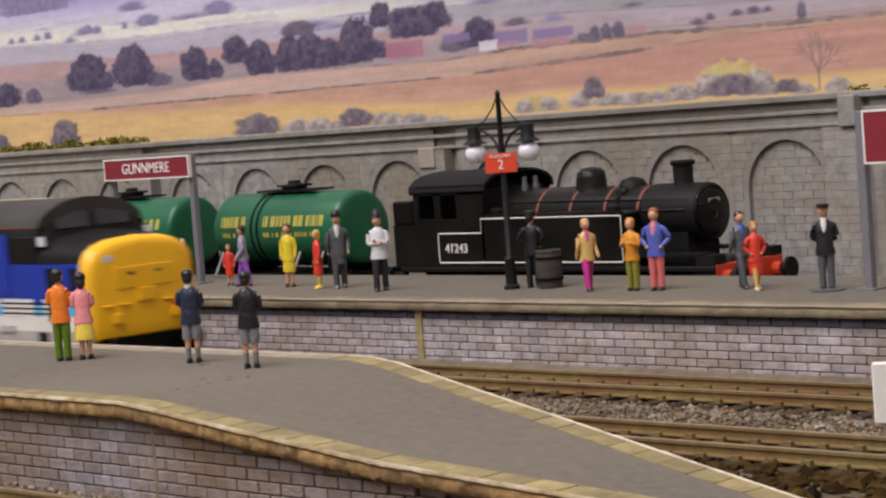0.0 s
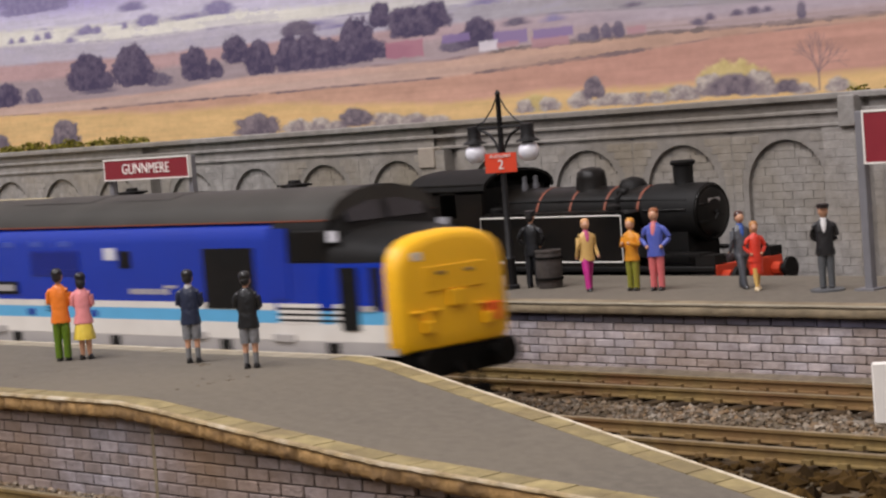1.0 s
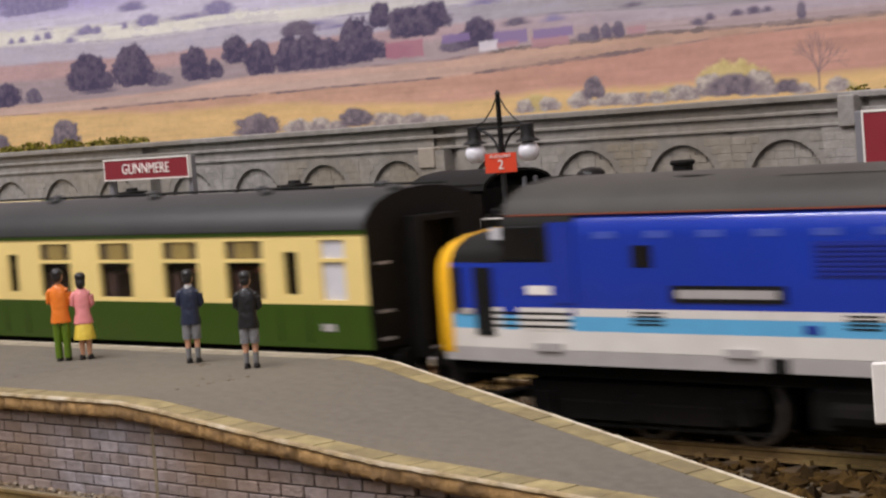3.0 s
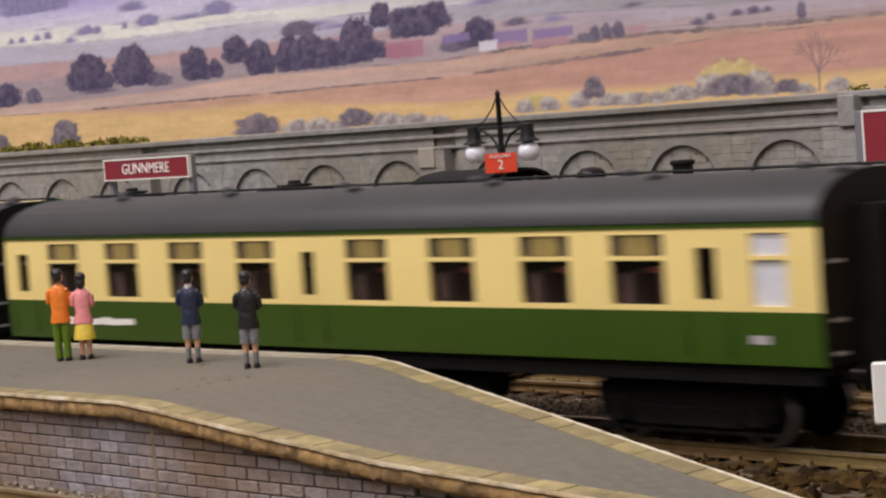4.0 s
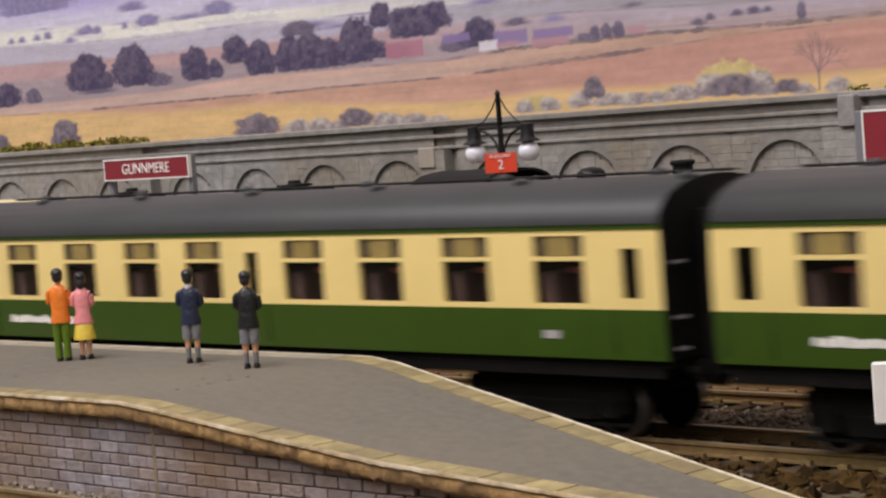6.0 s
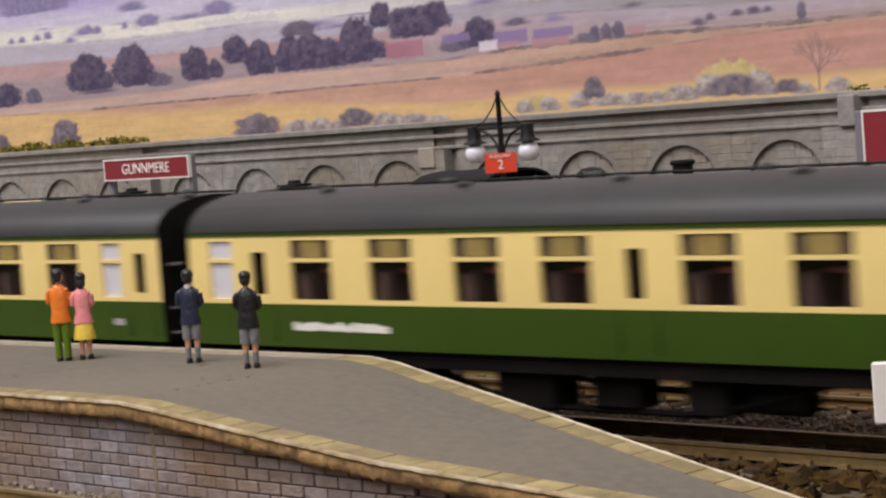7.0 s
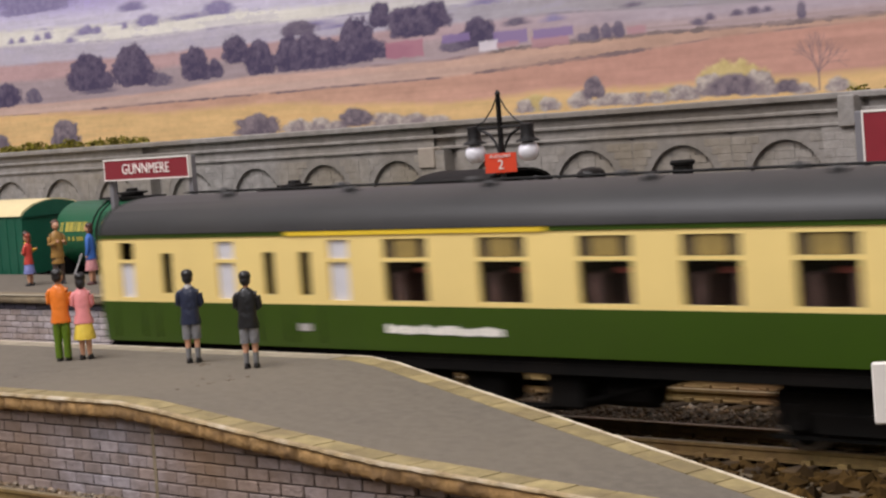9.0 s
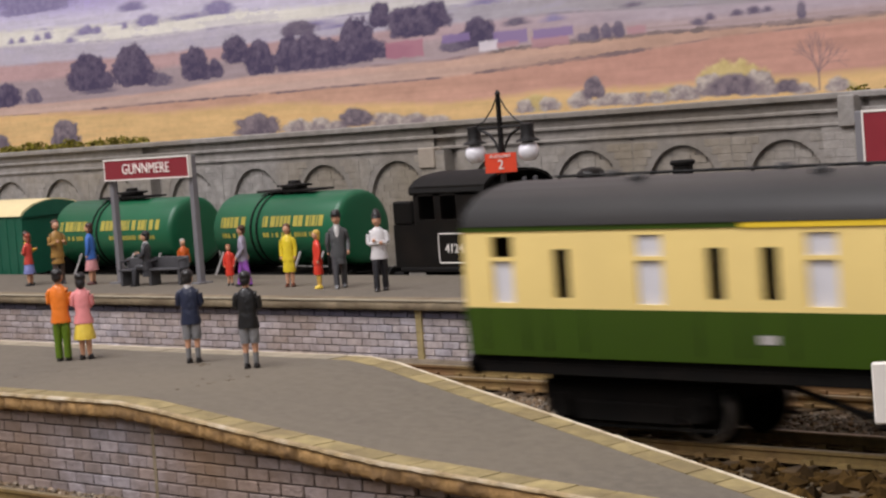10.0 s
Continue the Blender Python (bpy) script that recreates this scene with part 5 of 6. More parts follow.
def bench():
    t = thing("bench", "dark grey cast iron platform bench", "bench", -592, 108, PZ, 12)
    part("seat", Build().box(-14, 14, -3.6, 1.2, 5.0, 5.8, c=0.2), M["bench"], t)
    part("backrest", Build().box(-14, 14, 1.0, 2.0, 5.6, 9.4, c=0.3), M["bench"], t)
    for x in (-13.4, -0.5, 12.4):
        part("leg", Build().box(x, x + 1.1, -3.4, 1.8, 0, 5.2, c=0.2), M["bench"], t)
        part("armrest", Build().tube([(x + 0.5, -3.2, 5.6), (x + 0.5, -3.0, 8.2), (x + 0.5, 1.4, 8.6)], 0.5, 6), M["bench"], t)
    return t


def litter_bin():
    t = thing("litter_bin", "dark brown barrel-shaped litter bin", "bin", -408.5, 107.5, PZ)
    part("barrel", Build().lathe(0, 0, [(3.2, 0), (3.4, 0.5), (3.7, 5), (3.7, 8.4), (3.5, 9.8), (3.7, 10.0), (3.7, 10.6), (3.0, 10.7), (2.9, 8)], 18), M["bin"], t, smooth=40)
    for z in (2.2, 8.0):
        part("hoop", Build().lathe(0, 0, [(3.5, z), (3.95, z + 0.1), (3.95, z + 0.7), (3.5, z + 0.8)], 18), M["frame_black"], t)
    return t


def marker_board():
    t = thing("marker_board", "white painted wooden trackside marker board", "marker", -204.0, -30.0, -3.5, 30)
    part("board", Build().box(-2.4, 6, -0.7, 0.9, 13.4, 23.7, c=0.3), M["sign_white"], t, "white board")
    part("post", Build().box(3.4, 5, 0.9, 2.4, 0, 22, c=0.2), M["sign_white"], t)
    return t


def bush(x, z, w, h, seed):
    """A tuft of foliage on the wall top: many small leaves round uneven clumps."""
    r = random.Random(seed)
    b = Build()
    for _ in range(int(60 * w * h / 20)):
        a, d = r.uniform(0, 6.28), r.random() ** 0.5
        px, pz = x + math.cos(a) * d * w / 2, z + abs(math.sin(a)) * d * h * (0.65 + 0.35 * noise.noise(Vector((x + a * 2, seed, 0))))
        py = WALL_Y + 6 + r.uniform(-3, 3)
        s = r.uniform(0.4, 0.9)
        u, v = Vector((r.gauss(0, 1), r.gauss(0, 1), r.gauss(0, 1))).normalized() * s, Vector((r.gauss(0, 1), r.gauss(0, 1), r.gauss(0, 1))).normalized() * s
        p = Vector((px, py, pz))
        b.add([p - u, p + v, p + u, p - v, p + u.cross(v) * 0.4], [(0, 1, 4), (1, 2, 4), (2, 3, 4), (3, 0, 4)])
    return solid("wall_shrub", b, M["foliage"], "olive green flock shrub on the wall top", "shrub", "shrubs on the wall")


# ---- the printed backscene board ----
BOARD_Y = 232.0


class Print:
    """A landscape painted point by point over the board, in board millimetres (x along, z up)."""

    def __init__(self, x0, x1, z0, z1, dx, dz):
        self.xs, self.zs = np.arange(x0, x1 + dx / 2, dx), np.arange(z0, z1 + dz / 2, dz)
        self.x, self.z = np.meshgrid(self.xs, self.zs, indexing="ij")
        self.c = np.zeros(self.x.shape + (3,))

    def grain(self, sx, sz, octaves=4, seed=0):
        """Smooth cloud noise, about -1 to 1."""
        out, amp, tot = np.zeros_like(self.x), 1.0, 0.0
        for o in range(octaves):
            u, v = self.x / sx * 2 ** o + 37.7 * seed + 4000, self.z / sz * 2 ** o + 11.3 * seed + 900
            i, j = np.floor(u).astype(np.int64), np.floor(v).astype(np.int64)
            a, b = u - i, v - j
            a, b = a * a * (3 - 2 * a), b * b * (3 - 2 * b)

            def node(p, q):
                h = (p * 374761393 + q * 668265263 + (seed + o) * 1274126177) & 0x7FFFFFFF
                h = ((h ^ (h >> 13)) * 1103515245) & 0x7FFFFFFF
                return ((h ^ (h >> 16)) & 0xFFFF) / 32767.5 - 1

            out += amp * ((node(i, j) * (1 - a) + node(i + 1, j) * a) * (1 - b) + (node(i, j + 1) * (1 - a) + node(i + 1, j + 1) * a) * b)
            tot, amp = tot + amp, amp * 0.55
        return out / tot

    def lay(self, mask, colour):
        m = np.clip(mask, 0, 1)[..., None]
        self.c = self.c * (1 - m) + np.asarray(colour) * m

    def above(self, line, soft, wob):
        xs, zs = [p[0] for p in line], [p[1] for p in line]
        d = self.z - np.interp(self.x, xs, zs) + wob
        return np.clip(d / soft + 0.5, 0, 1)

    def crown(self, spots, colour, light, rng, rough, soft=0.9, tone=0.5, lobes=7):
        """Ragged tree crowns (x, foot, width, height), darker below, with paler tufts above."""
        for x, z, w, h in spots:
            i0, i1 = np.searchsorted(self.xs, (x - w, x + w))
            k0, k1 = np.searchsorted(self.zs, (z - 0.3 * h, z + 1.4 * h))
            X, Z, R = self.x[i0:i1, k0:k1], self.z[i0:i1, k0:k1], rough[i0:i1, k0:k1]
            if not X.size:
                continue
            f = np.full(X.shape, -9.0)
            lit = np.zeros(X.shape)
            for n in range(lobes + 2):
                if n < 2:
                    lx, lz, rx, rz = 0.0, (0.48, 0.27)[n] * h, (0.42, 0.52)[n] * w, (0.50, 0.34)[n] * h
                else:
                    lx = rng.uniform(-0.38, 0.38) * w
                    lz = rng.uniform(0.3, 0.86) * h * (1 - 2.6 * (lx / w) ** 2)
                    rx, rz = rng.uniform(0.15, 0.25) * w, rng.uniform(0.16, 0.28) * h
                g = 1 - np.sqrt(((X - x - lx) / rx) ** 2 + ((Z - z - lz) / rz) ** 2)
                g = g * min(rx, rz)
                lit = np.where(g > f, (Z - z - lz) / rz - 0.4 * (X - x - lx) / rx, lit)
                f = np.maximum(f, g)
            f = f + R * min(w, h) * 0.11
            m = np.clip(f / soft + 0.5, 0, 1) * np.clip((Z - z) / 0.7 + 0.6 + R, 0, 1)
            t = np.clip(0.28 + 0.3 * lit + R * 0.9, 0, 1)[..., None] * tone
            col = np.asarray(colour) * (1 - t) + np.asarray(light) * t
            self.c[i0:i1, k0:k1] = self.c[i0:i1, k0:k1] * (1 - m[..., None]) + col * m[..., None]


def print_mat():
    m = bpy.data.materials.new("printed_fields")
    m.use_nodes = True
    n, l = m.node_tree.nodes, m.node_tree.links
    b = n["Principled BSDF"]
    b.inputs["Roughness"].default_value = 0.75
    b.inputs["Specular IOR Level"].default_value = 0.3
    at = n.new("ShaderNodeAttribute")
    at.attribute_name = "ink"
    l.new(at.outputs["Color"], b.inputs["Base Color"])
    return m


def backdrop():
    t = tagged(new("backdrop"), "printed backscene board of fields, hedges and trees", "backdrop", kind="structure")
    part("board", Build().box(-1500, 150, BOARD_Y, BOARD_Y + 3, -4, 330), M["print_back"], t, "plain backscene board")
    p = Print(-960, -330, 50, 150, 0.42, 0.36)
    rng = random.Random(11)
    wide, mid, fine = p.grain(60, 16, 4, 1), p.grain(14, 3.2, 4, 2), p.grain(2.6, 2.0, 4, 3)
    streak = p.grain(40, 1.6, 4, 4)
    # bands of field, each named line being the lower edge of the next colour
    gold = ((-874.3, 81.5), (-742.2, 75.7), (-649.3, 74.1), (-574.1, 69.8), (-525.9, 71.3), (-461.1, 70), (-378.8, 68.9))
    rose = ((-874.4, 80.7), (-804.8, 79.6), (-680.4, 79.7), (-573.1, 79.2), (-525, 80.7), (-477.3, 82.1), (-436, 84.2), (-377.6, 84.4))
    foot = ((-873.7, 84.9), (-826.5, 84.4), (-740.9, 84.8), (-686.8, 87.3), (-572.4, 85.6), (-538.3, 87.3), (-510.7, 87.2), (-484.4, 87.5), (-447.5, 87), (-413.2, 86.3), (-377.4, 86.4))
    wood = ((-871.9, 96), (-824.8, 95.1), (-759.8, 94.5), (-700.6, 95.4), (-629.8, 93.9), (-571.5, 93.3), (-510.1, 92.8), (-447.1, 91), (-377.2, 89.3))
    pink = ((-870.6, 103.9), (-823.6, 102.7), (-758.9, 101.1), (-692.4, 100.4), (-629.2, 99.5), (-570.9, 98.5), (-509.6, 97.9), (-446.8, 95), (-377, 92.7))
    pale = ((-869.1, 112.8), (-778.7, 108.9), (-691.3, 108.4), (-615.1, 106.5), (-570.2, 105.3), (-509.1, 103), (-376.7, 96.2))
    cream = ((-867.9, 120.1), (-777.6, 115.8), (-690.6, 114.1), (-614.6, 111), (-569.7, 109.8), (-376.5, 98.7))
    wob = wide * 0.7 + fine * 0.5
    p.lay(np.ones_like(p.x), (0.70, 0.47, 0.215))
    p.lay((streak > 0.25) * 0.35, (0.60, 0.37, 0.16))
    right = np.clip((p.x + 640) / 160, 0, 1)[..., None]

    def two(a, b):
        return np.asarray(a) * (1 - right) + np.asarray(b) * right

    p.lay(p.above(gold, 3.0, wob * 1.3 + streak), two((0.55, 0.33, 0.235), (0.50, 0.275, 0.215)))
    p.lay(p.above(rose, 1.2, wob * 0.5), two((0.55, 0.39, 0.33), (0.48, 0.31, 0.235)))
    p.lay(p.above(rose, 1.2, wob * 0.5 - 3.5 + streak) * 0.5, two((0.58, 0.37, 0.30), (0.53, 0.345, 0.25)))
    p.lay(p.above(foot, 1.2, wob * 0.6), two((0.36, 0.285, 0.30), (0.43, 0.33, 0.33)))
    p.lay(p.above(wood, 2.2, wob), two((0.47, 0.31, 0.31), (0.42, 0.35, 0.39)))
    p.lay(p.above(pink, 1.6, wob), two((0.47, 0.43, 0.50), (0.35, 0.32, 0.34)))
    p.lay(p.above(pale, 1.8, wob), two((0.72, 0.69, 0.63), (0.44, 0.41, 0.49)))
    p.lay(p.above(pale, 5.0, wob - 5) * right[..., 0], (0.52, 0.49, 0.52))
    p.lay(p.above(cream, 2.2, wob * 1.3) * 0.75, two((0.53, 0.49, 0.66), (0.74, 0.70, 0.62)))
    p.lay(np.clip((-700 - p.x) / 90, 0, 1) * p.above(cream, 8.0, wob * 2 - 7), (0.43, 0.37, 0.66))
    p.lay((mid > 0.22) * p.above(pink, 2.0, wob) * 0.3, (0.36, 0.33, 0.44))
    p.c *= (1 + 0.13 * mid + 0.13 * streak + 0.08 * fine)[..., None]

    def hedge(line, x0, x1, thick, up=0.0, colour=(0.17, 0.125, 0.14), dense=0.9):
        zs = np.interp(p.x, [q[0] for q in line], [q[1] for q in line]) + up + wide * 0.35
        m = np.clip((thick * (0.75 + 0.9 * fine) - np.abs(p.z - zs)) / 0.45 + 0.5, 0, 1)
        m = m * np.clip((p.x - x0) / 3, 0, 1) * np.clip((x1 - p.x) / 3, 0, 1) * np.clip(dense + mid * 1.1, 0, 1)
        p.lay(m, colour)

    hedge(rose, -900, -838, 0.25, dense=0.5)
    hedge(rose, -800, -680, 0.55)
    hedge(rose, -675, -572, 0.5)
    hedge(rose, -558, -470, 0.85, colour=(0.20, 0.14, 0.14))
    hedge(rose, -470, -380, 0.35, dense=0.3)
    hedge(foot, -660, -540, 0.5, dense=0.5, colour=(0.28, 0.2, 0.21))
    hedge(foot, -550, -330, 1.0, colour=(0.19, 0.145, 0.14))
    hedge(foot, -480, -330, 0.4, up=1.9, dense=0.4, colour=(0.26, 0.2, 0.2))
    hedge(pink, -960, -700, 0.5, dense=0.15, colour=(0.33, 0.27, 0.33))
    hedge(pale, -800, -560, 0.6, dense=0.25, colour=(0.30, 0.27, 0.36))
    hedge(cream, -960, -640, 0.7, dense=0.2, colour=(0.34, 0.31, 0.46))
    hedge(pink, -560, -330, 0.5, dense=0.35, colour=(0.25, 0.22, 0.24))
    woods = ((-866.5, 84.5, 23, 11.5), (-799.1, 88.4, 33.9, 16.9), (-764.9, 88.2, 30.5, 18.5), (-720.7, 87.8, 18.5, 15), (-708, 88, 10.6, 7.9), (-693.4, 93.1, 16.9, 11.9), (-678.4, 87.4, 19.4, 14.5), (-659.8, 87.5, 17.4, 14.7), (-647.6, 87.6, 25.3, 14.6), (-634.6, 87.6, 16.7, 11.4), (-620, 87.9, 21.5, 17.7), (-604.8, 100.6, 12, 9.8), (-612.3, 89.1, 21.2, 7.7), (-586.3, 95.3, 27.6, 12.1), (-575.3, 97.8, 18, 9.5), (-553, 89.2, 17.9, 11))
    copses = ((-844, 85.1, 12.1, 7.2), (-746.6, 87.1, 16, 5.8), (-792.8, 86.5, 25.8, 3.5), (-565.8, 88.3, 13.6, 6.2), (-598, 88.5, 16.9, 5.1), (-652.8, 101.4, 20.6, 5.8), (-501.3, 87.4, 8.4, 2.7), (-496, 87.4, 5.2, 5), (-490.8, 87.4, 5.1, 5.2), (-485.2, 87.3, 5.6, 5.7), (-450.5, 88.5, 5.2, 2.4), (-445.4, 89.6, 3.8, 2.6), (-434.3, 90.1, 4.6, 2.4), (-427.4, 90.2, 5.4, 2.7), (-421.8, 90.5, 3.6, 1.8), (-408.7, 87.4, 3.5, 5.3), (-533.2, 95.3, 11.1, 2.8), (-478.4, 97.1, 7.5, 1.5))
    hills = ((-838.4, 126, 59.7, 8.1), (-798.8, 113, 17.3, 3.5), (-752.2, 113.2, 16.2, 5.3), (-702.6, 113.8, 19.4, 6), (-723, 113.6, 27, 2.3), (-856.4, 131.2, 42.4, 5.2), (-762.2, 120.4, 18, 4.3), (-858.4, 113.3, 4.7, 2.6), (-849.8, 113.2, 5.6, 2.8), (-837.1, 113.2, 5.5, 2.8), (-828.4, 113.1, 5.9, 3.6), (-811.1, 110.4, 7.1, 2.5), (-796.1, 113.3, 6, 4), (-789.2, 112.8, 5.1, 3.5), (-768.7, 113.3, 4.1, 2.9), (-642.1, 104.1, 14.9, 2), (-655.9, 103.9, 8.3, 2.2), (-628.8, 102.2, 19.8, 1.7), (-515.2, 95.2, 8.1, 2.4), (-547.9, 104.1, 17.2, 2.4))
    shrubs = ((-821.6, 63.5, 23.4, 12.8), (-683.4, 62.8, 27.6, 8.7), (-622.9, 63.6, 17.7, 7.4), (-498.8, 67.3, 9.9, 7.8), (-874.4, 65.7, 13.6, 6.4), (-437.7, 64.8, 20.8, 7), (-416.1, 64.3, 11.1, 4.3))
    scrub = ((-657.7, 62.6, 17.4, 5.4), (-643.9, 62.4, 15, 5.8), (-633.7, 62.3, 14.7, 4.4), (-604.2, 62.2, 22.2, 5.6), (-590.1, 62, 18.6, 5.1), (-577.8, 61.8, 15.1, 3.8), (-532.2, 64, 9.5, 4.8), (-519.8, 64.1, 9.8, 4.8), (-504.9, 64.5, 10.6, 5.5), (-491.8, 64.2, 13.9, 4.6), (-480.3, 63.9, 13.6, 4.6), (-470.2, 64.1, 10.9, 3.8), (-458.7, 64.2, 14.5, 5.2), (-448.2, 65.1, 11.8, 7.4), (-427.4, 64.2, 15.9, 8.3), (-409.6, 63.5, 8.7, 3.6), (-396.6, 63.5, 9.3, 4.6))
    gorse = ((-448.2, 65.8, 10.4, 8.1), (-441, 66.5, 14, 9.5), (-432.9, 66.4, 13.8, 9.1), (-426.1, 65.6, 9, 7.2), (-464, 64.5, 14.7, 4.9), (-526.7, 64.1, 16.5, 6), (-393.4, 63.6, 6.3, 3.1))
    farm = (((0.40, 0.17, 0.225), -592.4, 88.1, 20.8, 6.3), ((0.24, 0.17, 0.34), -564.5, 91.9, 14.8, 2.9), ((0.24, 0.17, 0.34), -536.7, 89, 16.8, 4.8), ((0.43, 0.24, 0.265), -517.5, 86.7, 17.9, 3.9), ((0.24, 0.17, 0.34), -515.8, 89.7, 19.4, 3.5), ((0.7, 0.64, 0.68), -548, 87.4, 9.7, 3.6), ((0.43, 0.24, 0.265), -477.3, 87.9, 9, 2.7), ((0.43, 0.24, 0.265), -538.2, 87.9, 11.2, 2))
    p.crown(hills, (0.22, 0.19, 0.33), (0.38, 0.34, 0.50), rng, fine, 1.4)
    p.crown(copses, (0.125, 0.10, 0.15), (0.26, 0.22, 0.26), rng, fine, 1.0)
    p.crown(woods, (0.064, 0.049, 0.098), (0.20, 0.16, 0.215), rng, fine, 1.3, tone=0.62, lobes=10)
    for colour, x, z, w, h in farm:
        edge = np.minimum(w / 2 - np.abs(p.x - x), np.minimum(p.z - z, z + h - p.z)) + fine * 0.5
        p.lay(np.clip(edge / 0.9 + 0.5, 0, 1) * 0.85, colour)
    p.crown(gorse, (0.50, 0.38, 0.16), (0.74, 0.62, 0.30), rng, fine, 1.3)
    p.crown(scrub, (0.25, 0.205, 0.21), (0.62, 0.54, 0.46), rng, fine, 1.0, tone=0.85)
    p.crown(shrubs, (0.125, 0.10, 0.125), (0.36, 0.29, 0.30), rng, fine, 1.0, tone=0.65)
    # the bare tree: limbs and twigs forking from one foot
    bx, bz, top = -403.6, 64.6, 16.9
    limbs = [(bx, bz, 0.0, 0.34)]
    for order in range(4):
        grown = []
        for x, z, a, ln in limbs:
            ln = ln * top * rng.uniform(0.8, 1.2)
            ex, ez = x + math.sin(a) * ln, z + math.cos(a) * ln
            k = np.clip(((p.x - x) * (ex - x) + (p.z - z) * (ez - z)) / ln ** 2, 0, 1)
            d = np.hypot(p.x - x - k * (ex - x), p.z - z - k * (ez - z)) + fine * 0.12
            p.lay(np.clip((0.42 - 0.08 * order - d) / 0.5 + 0.5, 0, 1) * (0.75 - 0.12 * order), (0.24, 0.165, 0.165))
            for turn in (-0.55, -0.05, 0.5) if order else (-0.6, -0.25, 0.1, 0.45, 0.75):
                grown.append((ex, ez, a + turn + rng.uniform(-0.18, 0.18), 0.27 - 0.03 * order))
        limbs = grown
    nx, nz = p.x.shape
    co = np.stack([p.x * MM, np.full(p.x.shape, (BOARD_Y - 0.3) * MM), p.z * MM], -1).reshape(-1, 3)
    i = (np.arange(nx - 1)[:, None] * nz + np.arange(nz - 1)[None, :]).reshape(-1)
    quads = np.stack([i, i + nz, i + nz + 1, i + 1], -1)
    me = bpy.data.meshes.new("printed_landscape")
    me.vertices.add(len(co))
    me.vertices.foreach_set("co", co.reshape(-1).astype(np.float32))
    me.loops.add(quads.size)
    me.loops.foreach_set("vertex_index", quads.reshape(-1).astype(np.int32))
    me.polygons.add(len(quads))
    me.polygons.foreach_set("loop_start", np.arange(0, quads.size, 4, dtype=np.int32))
    me.update(calc_edges=True)
    at = me.color_attributes.new("ink", "FLOAT_COLOR", "POINT")
    at.data.foreach_set("color", np.concatenate([np.clip(p.c, 0.01, 0.9).reshape(-1, 3), np.ones((len(co), 1))], 1).reshape(-1).astype(np.float32))
    me.materials.append(print_mat())
    pr = new("printed_landscape", me)
    pr.parent = t
    tagged(pr, label="printed sheet of fields, woods and farm roofs")
    return t


def room():
    """Plain room round the layout table, for light and reflections."""
    for nm, x0, x1, y0, y1 in (("wall_north", -1900, 800, 330, 370), ("wall_south", -1900, 800, -1790, -1750), ("wall_west", -1940, -1900, -1790, 370), ("wall_east", 800, 840, -1790, 370)):
        solid(nm, Build().box(x0, x1, y0, y1, -40, 1720), M["room"], "plain pale room wall", "wall", kind="structure")
    solid("ceiling", Build().box(-1940, 840, -1790, 370, 1720, 1760), M["room"], "plain pale ceiling", "ceiling", kind="structure")
    solid("floor", Build().box(-1940, 840, -1790, 370, -80, -40), M["board"], "plain brown floor round the layout", "floor", kind="structure")
    solid("baseboard", Build().box(-1810, 720, -425, 300, -40, -6.5), M["board"], "plain brown baseboard under the layout", "baseboard", kind="structure")


# ---- the place ----
ground()
track("track_near", TRACK_NEAR, -1100, 0, "rusty model railway track beside the ramped platform")
track("track_far", TRACK_FAR, -1100, 0, "rusty model railway track below the brick platform face")
track("track_back", TRACK_BACK, -1100, -100, "model siding track behind the platform", sleepers=False)
track("track_front", -108.0, -560, -200, "rusty model railway track in front of the ramped platform", sleepers=False)
platform_near = near_platform()
platform_far = far_platform()
wall = back_wall()
backdrop()
room()

diesel_loco, diesel_wheels = diesel()
A, N, W, D = "a", "n", "w", "d"
coach_front, wheels_1 = coach("cream and green coach with frosted front window", [(5.4, 10.4, N), (19.5, 33, A), (44.7, 58.2, A), (70.6, 84.1, A), (96.5, 110, A), (119.6, 124.1, N), (134.6, 148.1, A), (160.7, 174.2, A), (187.2, 200.7, A), (211.2, 224.7, A), (232.2, 237, N), (245, 253, W)], M["seat_red"], marks=(243.5,), tag_x=(22, 54))
coach_middle, wheels_2 = coach("cream and green coach with frosted rear window", [(7.5, 16, W), (23, 28, N), (37, 50.5, A), (63, 76.5, A), (89, 102.5, A), (113.5, 127, A), (136, 140.5, N), (149.6, 163.1, A), (175, 188.5, A), (201, 214.5, A), (227, 240.5, A), (250, 254.5, N)], M["seat_red"], marks=(228,))
coach_rear, wheels_3 = coach("cream and green brake coach with yellow first class band", [(8, 14, D), (25, 29.3, N), (46.4, 53, W), (63.5, 67.5, N), (76, 80, N), (86, 92.8, W), (104, 117.5, A), (132.5, 146, A), (160, 174, A), (186, 200, A), (212, 226, A), (236, 244, W), (249.5, 254, N)], M["seat_red"], yellow=(72, 152), marks=(239, 74), tag_x=(103.5, 137.5))

steam_engine()
tank_wagon(-610.5, -542, 2)
tank_wagon(-711.5, -634, 2)
van()

lamp_post()
name_sign(-620.0, 111, 47.4, 52.0 - PZ, 58.5 - PZ, "GUNNMERE", posts=(0.025, 0.985))
name_sign(-300.6, 107, 60.0, 46.8 - PZ, 58.8 - PZ, "", posts=(-0.04, 0.9))
bench()
litter_bin()
marker_board()
for i, (x, w, h) in enumerate(((-845, 24, 6), (-822, 22, 5), (-800, 20, 7), (-785, 14, 4), (-772, 18, 6), (-752, 18, 5), (-738, 14, 6), (-724, 12, 5), (-866, 22, 5), (-352, 10, 6), (-344, 9, 9), (-368, 8, 3))):
    bush(x, 62.8, w, h, i)

